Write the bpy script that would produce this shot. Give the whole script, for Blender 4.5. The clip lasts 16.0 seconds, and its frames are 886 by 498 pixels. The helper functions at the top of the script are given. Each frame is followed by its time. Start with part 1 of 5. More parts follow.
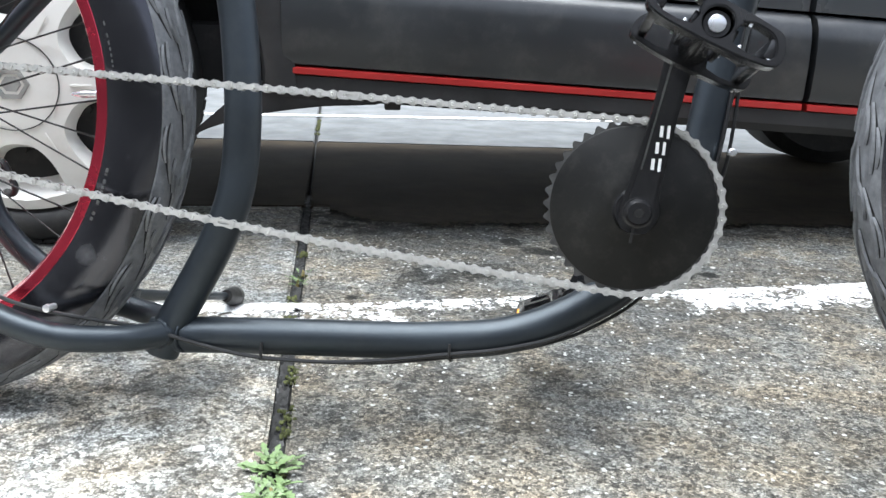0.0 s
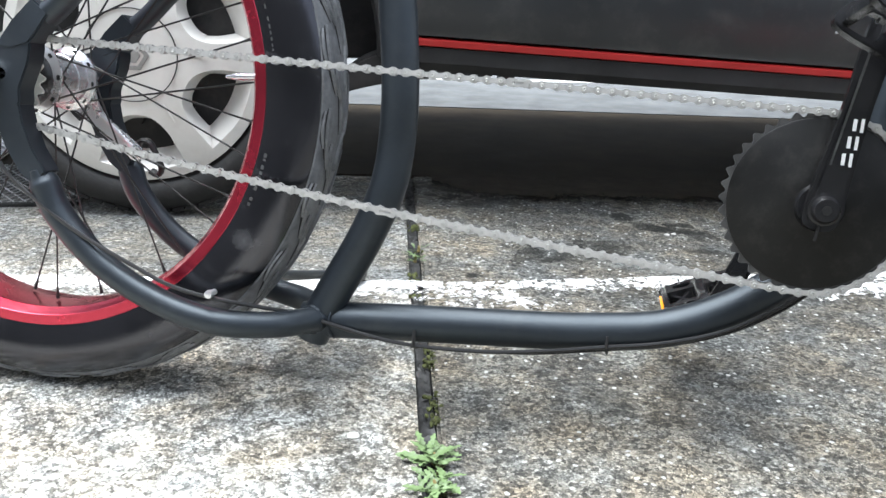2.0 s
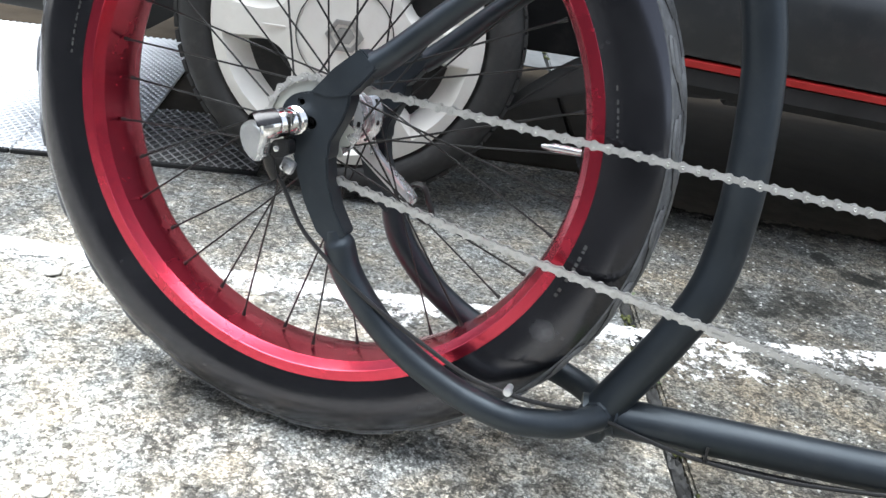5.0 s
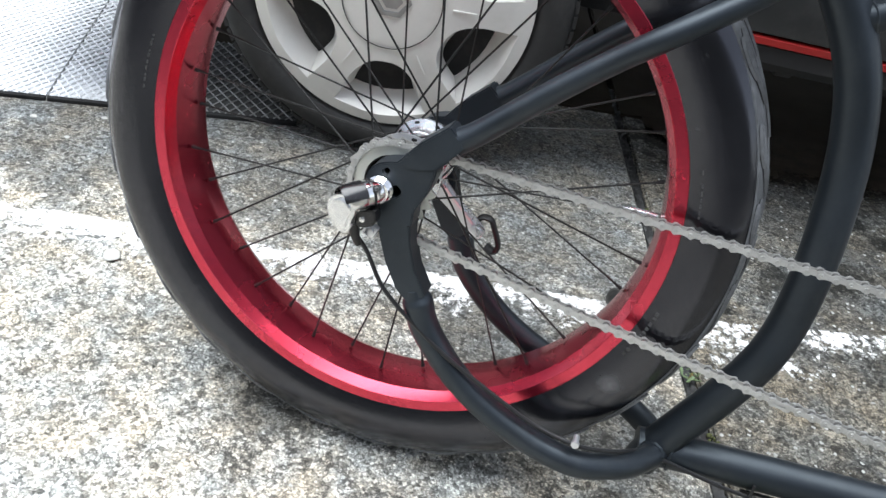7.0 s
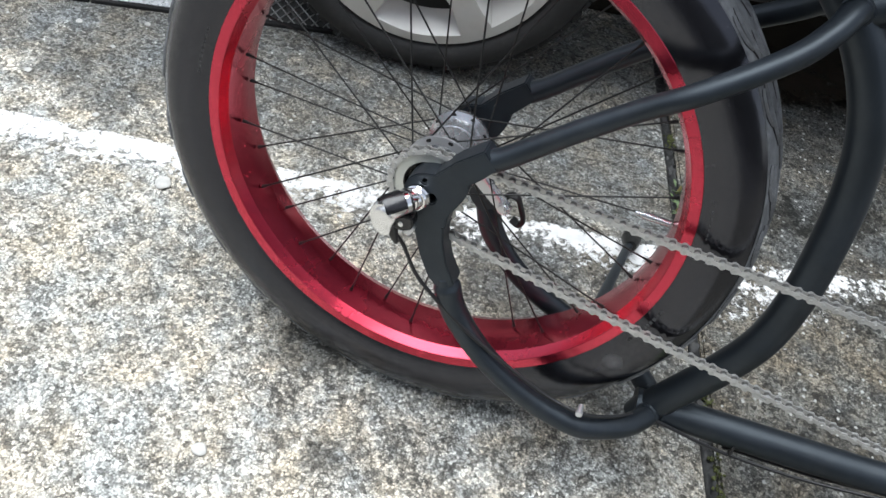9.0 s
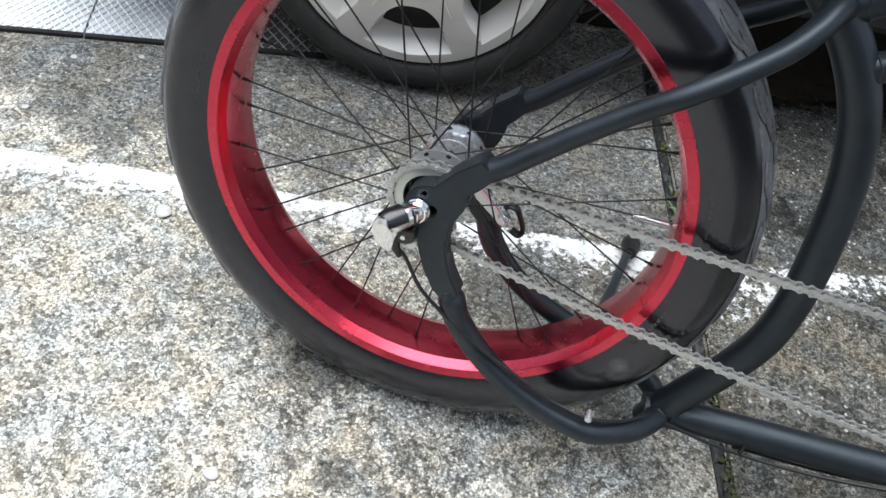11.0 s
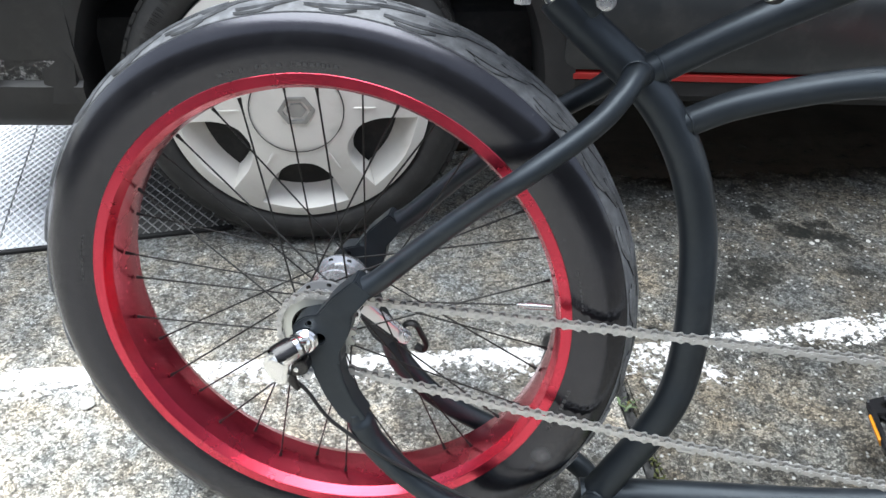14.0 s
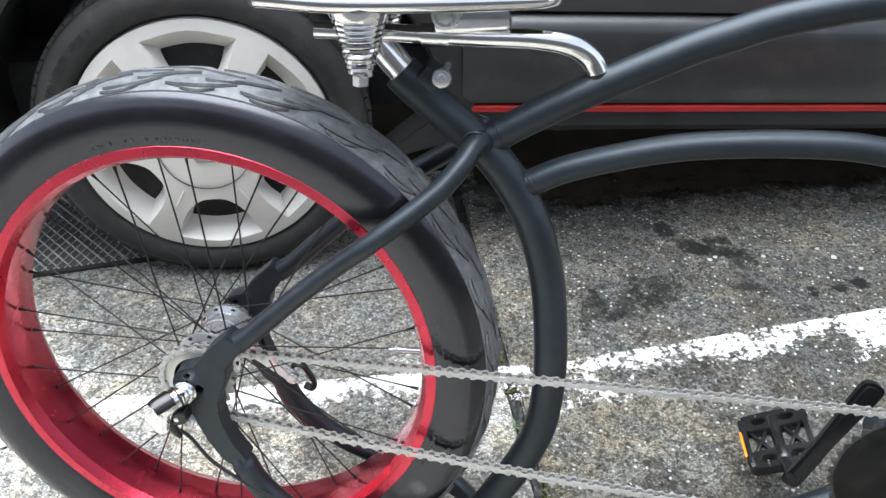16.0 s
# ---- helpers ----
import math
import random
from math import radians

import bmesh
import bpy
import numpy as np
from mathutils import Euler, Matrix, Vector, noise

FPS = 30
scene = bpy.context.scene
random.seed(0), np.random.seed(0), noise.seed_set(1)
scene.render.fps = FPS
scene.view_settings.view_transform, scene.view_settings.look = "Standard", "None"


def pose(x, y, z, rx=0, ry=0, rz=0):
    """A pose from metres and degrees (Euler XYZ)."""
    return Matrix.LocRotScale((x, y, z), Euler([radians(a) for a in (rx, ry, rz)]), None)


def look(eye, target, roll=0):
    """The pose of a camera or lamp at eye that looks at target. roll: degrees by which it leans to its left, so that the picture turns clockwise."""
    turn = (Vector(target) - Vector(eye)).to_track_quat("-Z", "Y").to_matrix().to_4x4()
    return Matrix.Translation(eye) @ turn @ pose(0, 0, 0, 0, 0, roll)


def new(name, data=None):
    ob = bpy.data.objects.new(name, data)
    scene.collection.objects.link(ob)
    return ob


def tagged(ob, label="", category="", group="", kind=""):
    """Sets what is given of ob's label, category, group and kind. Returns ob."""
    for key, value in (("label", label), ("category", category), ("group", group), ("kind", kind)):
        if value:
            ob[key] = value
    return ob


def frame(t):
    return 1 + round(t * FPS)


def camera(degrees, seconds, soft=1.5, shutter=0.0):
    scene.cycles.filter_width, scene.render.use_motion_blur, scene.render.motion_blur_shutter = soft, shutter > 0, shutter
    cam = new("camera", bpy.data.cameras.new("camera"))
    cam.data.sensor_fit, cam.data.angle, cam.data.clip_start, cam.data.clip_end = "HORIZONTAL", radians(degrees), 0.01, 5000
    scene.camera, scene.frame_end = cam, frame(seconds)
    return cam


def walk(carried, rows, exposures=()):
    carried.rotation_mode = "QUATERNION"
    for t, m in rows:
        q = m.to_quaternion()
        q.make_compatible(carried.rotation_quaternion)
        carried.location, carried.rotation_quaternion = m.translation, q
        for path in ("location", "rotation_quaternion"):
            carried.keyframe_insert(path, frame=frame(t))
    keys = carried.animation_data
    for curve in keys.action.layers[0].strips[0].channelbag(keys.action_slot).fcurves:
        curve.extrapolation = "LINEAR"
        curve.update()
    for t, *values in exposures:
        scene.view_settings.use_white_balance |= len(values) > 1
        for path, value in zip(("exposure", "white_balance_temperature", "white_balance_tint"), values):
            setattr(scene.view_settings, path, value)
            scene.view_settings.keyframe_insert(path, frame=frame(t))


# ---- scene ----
cam = camera(53.12, 16.0)
# seconds, place in metres, heading to the left, tilt up and lean in degrees
PATH = [
    (0.0, 0.7181, -0.8249, 0.4471, 7.61, -15.57, 1.96),
    (0.5, 0.6862, -0.8262, 0.4528, 7.90, -16.95, 2.17),
    (1.0, 0.6590, -0.8228, 0.4587, 8.24, -17.74, 1.92),
    (1.5, 0.6304, -0.8211, 0.4645, 9.46, -17.94, 2.48),
    (2.0, 0.6077, -0.8157, 0.4707, 11.06, -18.52, 1.81),
    (2.5, 0.5707, -0.8096, 0.4805, 10.75, -19.35, 2.25),
    (3.0, 0.5055, -0.8003, 0.4928, 10.31, -20.02, 4.12),
    (3.5, 0.4574, -0.7949, 0.5142, 11.15, -21.12, 4.69),
    (4.0, 0.4232, -0.7960, 0.5494, 12.92, -22.30, 5.83),
    (4.5, 0.3525, -0.7679, 0.5574, 11.60, -23.72, 8.28),
    (5.0, 0.3141, -0.7472, 0.5866, 13.43, -24.50, 8.33),
    (7.5, 0.1718, -0.6903, 0.8138, 10.03, -38.30, 12.35),
    (8.0, 0.1623, -0.6762, 0.8674, 9.66, -42.32, 13.91),
    (8.5, 0.1524, -0.6555, 0.9129, 9.91, -45.92, 14.05),
    (9.0, 0.1357, -0.6613, 0.9488, 9.36, -46.73, 14.70),
    (11.5, 0.1373, -0.6859, 0.9435, 9.40, -43.81, 9.97),
    (12.0, 0.1582, -0.7006, 0.9210, 9.06, -41.33, 7.50),
    (12.5, 0.1811, -0.7085, 0.9108, 9.27, -38.51, 4.62),
    (13.0, 0.2031, -0.7058, 0.9163, 9.01, -36.83, 3.46),
    (13.5, 0.2192, -0.7056, 0.9275, 8.85, -35.66, 2.21),
    (14.0, 0.2406, -0.7032, 0.9436, 8.98, -35.18, 0.55),
    (14.5, 0.2758, -0.7045, 0.9599, 8.37, -34.98, -0.50),
    (15.0, 0.3024, -0.7051, 0.9786, 7.38, -35.19, -0.04),
    (15.5, 0.3268, -0.7091, 0.9987, 6.52, -34.94, -0.59),
    (16.0, 0.3569, -0.7002, 1.0368, 6.89, -35.83, 0.27),
]


def gaze(x, y, z, yaw, pitch, roll):
    a, b = radians(yaw), radians(pitch)
    return look((x, y, z), (x - math.sin(a) * math.cos(b), y + math.cos(a) * math.cos(b), z + math.sin(b)), roll)


walk(cam, [(t, gaze(*p)) for t, *p in PATH], [(0, 2.84), (2.5, 2.70), (5, 2.48), (7.5, 2.02), (9, 1.74), (11.5, 1.80), (13, 2.02), (14.5, 2.27), (16, 2.37)])

# ---- light ----
world = bpy.data.worlds.new("sky")
scene.world = world
world.use_nodes = True
wn, wl = world.node_tree.nodes, world.node_tree.links
sky = wn.new("ShaderNodeTexSky")
sky.sky_type, sky.sun_disc = "NISHITA", False
sky.sun_elevation, sky.sun_rotation = radians(81), radians(282)
sky.dust_density, sky.ozone_density = 1.0, 1.0
grey = wn.new("ShaderNodeHueSaturation")          # thin, even cloud
grey.inputs["Saturation"].default_value = 0.45
wl.new(sky.outputs[0], grey.inputs["Color"])
wl.new(grey.outputs[0], wn["Background"].inputs[0])
wn["Background"].inputs[1].default_value = 0.068
sun = new("sun", bpy.data.lights.new("sun", "SUN"))
sun.data.energy, sun.data.angle, sun.data.color = 1.75, radians(64), (0.91, 0.965, 1.0)
sun.matrix_world = look((-0.7, 0.15, 4.6), (0, 0, 0))


# ---- materials ----
def material(name, base, rough=0.5, metal=0.0, spec=0.5, coat=0.0):
    m = bpy.data.materials.new(name)
    m.use_nodes = True
    b = m.node_tree.nodes["Principled BSDF"]
    b.inputs["Base Color"].default_value = (*base, 1)
    b.inputs["Roughness"].default_value = rough
    b.inputs["Metallic"].default_value = metal
    b.inputs["Specular IOR Level"].default_value = spec
    b.inputs["Coat Weight"].default_value = coat
    return m


class Net:
    """Small helper to wire node trees."""

    def __init__(self, m):
        self.t, self.b = m.node_tree, m.node_tree.nodes["Principled BSDF"]
        self.co = self.add("ShaderNodeTexCoord")

    def add(self, kind, **values):
        n = self.t.nodes.new(kind)
        for k, v in values.items():
            n.inputs[k.replace("_", " ")].default_value = v
        return n

    def join(self, a, b):
        self.t.links.new(a, b)

    def noise(self, scale, detail=4.0, rough=0.6, where="Object"):
        n = self.add("ShaderNodeTexNoise", Scale=scale, Detail=detail, Roughness=rough)
        self.join(self.co.outputs[where], n.inputs["Vector"])
        return n.outputs["Fac"]

    def cells(self, scale, feature="F1", out="Color", where="Object"):
        n = self.add("ShaderNodeTexVoronoi", Scale=scale)
        n.feature = feature
        self.join(self.co.outputs[where], n.inputs["Vector"])
        return n.outputs[out]

    def ramp(self, fac, *stops):
        n = self.add("ShaderNodeValToRGB")
        el = n.color_ramp.elements
        while len(el) < len(stops):
            el.new(0.5)
        for e, (p, c) in zip(el, stops):
            e.position, e.color = p, (*(c if isinstance(c, tuple) else (c, c, c)), 1)
        self.join(fac, n.inputs[0])
        return n.outputs[0]

    def mix(self, fac, a, b, kind="MIX"):
        n = self.t.nodes.new("ShaderNodeMix")
        n.data_type, n.blend_type = "RGBA", kind
        for v, s in ((fac, n.inputs[0]), (a, n.inputs[6]), (b, n.inputs[7])):
            if isinstance(v, (int, float)):
                s.default_value = v
            elif isinstance(v, tuple):
                s.default_value = (*v, 1)
            else:
                self.join(v, s)
        return n.outputs[2]

    def math(self, op, a, b=0.0, c=0.0):
        n = self.t.nodes.new("ShaderNodeMath")
        n.operation, n.use_clamp = op, False
        for v, s in zip((a, b, c), n.inputs):
            if isinstance(v, (int, float)):
                s.default_value = v
            else:
                self.join(v, s)
        return n.outputs[0]

    def bump(self, height, strength=0.3, dist=0.002):
        n = self.add("ShaderNodeBump", Strength=strength, Distance=dist)
        self.join(height, n.inputs["Height"])
        self.join(n.outputs[0], self.b.inputs["Normal"])

    def base(self, c):
        self.join(c, self.b.inputs["Base Color"])

    def rough(self, c):
        self.join(c, self.b.inputs["Roughness"])


def worn(name, base, rough, metal=0.0, spec=0.5, spread=0.25, grain=900.0, stain=14.0, relief=0.08, dust=(0.3, 0.28, 0.25), dusty=0.1, coat=0.0):
    """A painted, rubber or metal surface with fine grain, blotches and a little dust."""
    m = material(name, base, rough, metal, spec)
    n = Net(m)
    big = n.noise(stain, 5.0)
    fine = n.noise(grain, 2.0)
    low, high = tuple(c * (1 - spread) for c in base), tuple(min(1.0, c * (1 + spread)) for c in base)
    col = n.ramp(big, (0.35, low), (0.68, high))
    dirt = n.ramp(n.noise(stain * 2.7, 7.0, 0.7), (0.5, 0.0), (0.8, 1.0))
    n.base(n.mix(n.math("MULTIPLY", dirt, dusty), col, dust))
    n.rough(n.math("ADD", n.math("MULTIPLY", big, 0.24), rough - 0.12))
    n.bump(fine, relief, 0.0006)
    n.b.inputs["Coat Weight"].default_value, n.b.inputs["Coat Roughness"].default_value = coat, 0.16
    return m


FRAME = worn("matt black frame paint", (0.0115, 0.0145, 0.0185), 0.42, spec=0.56, grain=1600, relief=0.10, dusty=0.04)
FRAME.node_tree.nodes["Principled BSDF"].inputs["Specular Tint"].default_value = (0.80, 0.91, 1.0, 1)
TYRE = worn("black tyre rubber", (0.0060, 0.0060, 0.0072), 0.19, spec=0.80, spread=0.3, grain=700, stain=9, relief=0.10, dusty=0.045, dust=(0.22, 0.23, 0.24))
TYRE.node_tree.nodes["Principled BSDF"].inputs["Specular Tint"].default_value = (0.89, 0.90, 1.0, 1)
n = Net(TYRE)                     # a pale rubbed spot on the sidewall
spot = n.t.nodes.new("ShaderNodeVectorMath")
spot.operation = "DISTANCE"
n.join(n.co.outputs["Object"], spot.inputs[0])
spot.inputs[1].default_value = (0.246, -0.046, 0.183)
rub = n.ramp(n.math("ADD", spot.outputs["Value"], n.math("MULTIPLY", n.noise(120.0, 5.0), 0.012)), (0.008, 0.20), (0.020, 0.0))
scuffs = n.ramp(n.noise(46.0, 6.0, 0.7), (0.62, 0.0), (0.72, 0.10))
n.base(n.mix(n.math("MAXIMUM", rub, scuffs), n.b.inputs["Base Color"].links[0].from_socket, (0.30, 0.30, 0.31)))
TREAD = worn("worn grey tread rubber", (0.135, 0.141, 0.150), 0.50, spec=0.5, spread=0.32, grain=420, stain=85, relief=0.6, dusty=0.16)
# dark colour stands for the shade at the lugs' edges
GROOVE_SHADE = worn("shaded groove rubber", (0.010, 0.010, 0.011), 0.6, spec=0.3, grain=500, stain=30)
RED = worn("red anodised aluminium", (0.60, 0.038, 0.075), 0.26, metal=0.94, spread=0.06, grain=1500, relief=0.03, dusty=0.02, coat=0.55)
SPOKE = material("black spoke steel", (0.03, 0.03, 0.03), 0.42, 0.6)
CHROME = worn("chrome", (0.82, 0.82, 0.82), 0.09, metal=1.0, spread=0.03, relief=0.0, dusty=0.02)
CHROME.node_tree.nodes["Principled BSDF"].inputs["Roughness"].default_value = 0.06
ALLOY = worn("brushed hub alloy", (0.62, 0.63, 0.65), 0.27, metal=0.8, spread=0.08, relief=0.1, dusty=0.05)
ZINC = worn("bright zinc-plated steel", (0.66, 0.67, 0.62), 0.35, metal=0.5, spread=0.08, relief=0.05, dusty=0.1)
CHAIN = worn("grey chain steel", (0.52, 0.515, 0.50), 0.38, metal=0.6, spread=0.15, stain=60, relief=0.05, dusty=0.25, dust=(0.2, 0.19, 0.17))
PINHEAD = material("bright chain pin", (0.44, 0.44, 0.42), 0.45, 0.5)
GREASE = material("greasy chain roller", (0.15, 0.148, 0.14), 0.35, 0.5)
RING = worn("matt black chainring", (0.0065, 0.0065, 0.0062), 0.42, spec=0.28, spread=0.4, stain=22, relief=0.04, dusty=0.05)
TOOTH = worn("dark tooth steel", (0.10, 0.10, 0.10), 0.4, metal=0.7, spread=0.3, stain=40)
GLOSS = worn("gloss black alloy", (0.010, 0.010, 0.011), 0.24, spec=0.6, spread=0.2, relief=0.02, dusty=0.04)
PLASTIC = worn("black plastic", (0.010, 0.010, 0.010), 0.45, relief=0.2, dusty=0.1)
CABLE = material("black cable housing", (0.014, 0.014, 0.015), 0.4)
WHITE = material("white print", (0.75, 0.75, 0.75), 0.5)
AMBER = material("amber reflector", (0.75, 0.28, 0.02), 0.2, 0.0, 0.6)
SAND = worn("mould text rubber", (0.05, 0.05, 0.05), 0.7, dusty=0.2)


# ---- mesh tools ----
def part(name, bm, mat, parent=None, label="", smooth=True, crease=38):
    me = bpy.data.meshes.new(name)
    bm.to_mesh(me)
    bm.free()
    if smooth:
        me.polygons.foreach_set("use_smooth", [True] * len(me.polygons))
        me.set_sharp_from_angle(angle=radians(crease))
    me.materials.append(mat)
    ob = new(name, me)
    ob.parent = parent
    if label:
        ob["label"] = label
    return ob


def share(name, me, parent, m=None):
    ob = new(name, me)
    ob.parent = parent
    if m is not None:
        ob.matrix_basis = m
    return ob


def spline(pts, steps=8):
    """Catmull-Rom points through pts."""
    p = [Vector(q) for q in pts]
    p = [p[0] * 2 - p[1], *p, p[-1] * 2 - p[-2]]
    out = []
    for i in range(1, len(p) - 2):
        for k in range(steps):
            t = k / steps
            a, b, c, d = p[i - 1 : i + 3]
            out.append(0.5 * (2 * b + (c - a) * t + (2 * a - 5 * b + 4 * c - d) * t * t + (3 * b - a - 3 * c + d) * t**3))
    return out + [p[-2]]


def tube(pts, r, sides=20, steps=8, bm=None, flat=1.0, curve=True, cap=True):
    """A swept tube; r is one radius or one for each point; flat squashes it across local y."""
    bm = bm or bmesh.new()
    path = spline(pts, steps) if curve and len(pts) > 2 else [Vector(q) for q in pts]
    n = len(path)
    radii = [r] * n if isinstance(r, (int, float)) else [float(v) for v in np.interp(np.linspace(0, len(r) - 1, n), range(len(r)), r)]
    up, rings = Vector((0, 1, 0)), []
    for i, p in enumerate(path):
        d = (path[min(i + 1, n - 1)] - path[max(i - 1, 0)]).normalized()
        up = (up - d * up.dot(d))
        up = up.normalized() if up.length > 1e-4 else d.orthogonal().normalized()
        side = d.cross(up)
        rings.append([bm.verts.new(p + radii[i] * (math.cos(a) * up * flat + math.sin(a) * side)) for a in (2 * math.pi * k / sides for k in range(sides))])
    for a, b in zip(rings, rings[1:]):
        for k in range(sides):
            bm.faces.new((a[k], a[(k + 1) % sides], b[(k + 1) % sides], b[k]))
    if cap:
        bm.faces.new(rings[0][::-1])
        bm.faces.new(rings[-1])
    return bm


def rod(a, b, r, sides=14, bm=None):
    return tube([a, b], r, sides, bm=bm, curve=False)


def lathe(profile, centre, sides=96, bm=None, closed=False):
    """Turns (y, radius) pairs about an axle along y."""
    bm = bm or bmesh.new()
    cx, cy, cz = centre
    rings = []
    for y, r in profile:
        rings.append([bm.verts.new((cx + r * math.cos(a), cy + y, cz + r * math.sin(a))) for a in (2 * math.pi * k / sides for k in range(sides))])
    pairs = list(zip(rings, rings[1:])) + ([(rings[-1], rings[0])] if closed else [])
    for a, b in pairs:
        for k in range(sides):
            bm.faces.new((a[k], a[(k + 1) % sides], b[(k + 1) % sides], b[k]))
    if not closed:
        bm.faces.new(rings[0][::-1])
        bm.faces.new(rings[-1])
    bmesh.ops.recalc_face_normals(bm, faces=bm.faces)
    return bm


def block(size, m=Matrix(), bevel=0.0, bm=None, segments=2):
    bm2 = bmesh.new()
    bmesh.ops.create_cube(bm2, size=1.0)
    bmesh.ops.scale(bm2, vec=size, verts=bm2.verts)
    if bevel:
        bmesh.ops.bevel(bm2, geom=bm2.edges[:], offset=bevel, segments=segments, affect="EDGES", profile=0.6)
    bmesh.ops.transform(bm2, matrix=m, verts=bm2.verts)
    return merge(bm, bm2)


def merge(bm, bm2):
    if bm is None:
        return bm2
    tmp = bpy.data.meshes.new("tmp")
    bm2.to_mesh(tmp)
    bm2.free()
    bm.from_mesh(tmp)
    bpy.data.meshes.remove(tmp)
    return bm


def plate(outline, y0, y1, bm=None, bevel=0.0, holes=()):
    """A plate in the x-z plane between y0 and y1 with optional holes; outlines are lists of (x, z)."""
    bm2 = bmesh.new()
    edges = []
    for loop in (outline, *holes):
        v = [bm2.verts.new((x, y0, z)) for x, z in loop]
        edges += [bm2.edges.new((a, b)) for a, b in zip(v, v[1:] + v[:1])]
    bmesh.ops.triangle_fill(bm2, edges=edges, use_beauty=True)
    geom = bmesh.ops.extrude_face_region(bm2, geom=bm2.faces[:])
    bmesh.ops.translate(bm2, vec=(0, y1 - y0, 0), verts=[g for g in geom["geom"] if isinstance(g, bmesh.types.BMVert)])
    bmesh.ops.recalc_face_normals(bm2, faces=bm2.faces)
    if bevel:
        rim = [e for e in bm2.edges if len(e.link_faces) == 2 and e.calc_face_angle(0) > 1.2]
        bmesh.ops.bevel(bm2, geom=rim, offset=bevel, segments=2, affect="EDGES")
    return merge(bm, bm2)


def ring_points(cx, cz, r, n=24):
    return [(cx + r * math.cos(2 * math.pi * k / n), cz + r * math.sin(2 * math.pi * k / n)) for k in range(n)]


def rounded(pts, steps=5):
    """A closed smooth loop through (x, z) points."""
    n, out = len(pts), []
    for i in range(n):
        a, b, c, d = (Vector(pts[(i + k) % n]) for k in (-1, 0, 1, 2))
        for k in range(steps):
            t = k / steps
            out.append(tuple(0.5 * (2 * b + (c - a) * t + (2 * a - 5 * b + 4 * c - d) * t * t + (3 * b - a - 3 * c + d) * t**3)))
    return out


def thing(name, m, label, category, **more):
    ob = new(name)
    ob.matrix_world = m
    ob.empty_display_size = 0.05
    return tagged(ob, label, category, **more)


# ---- ground ----
TURN = pose(0, 0, 0, 0, 0, 13.6)   # the painted line's heading
JTURN = pose(0, 0, 0, 0, 0, 14.84)   # the slab joint's heading



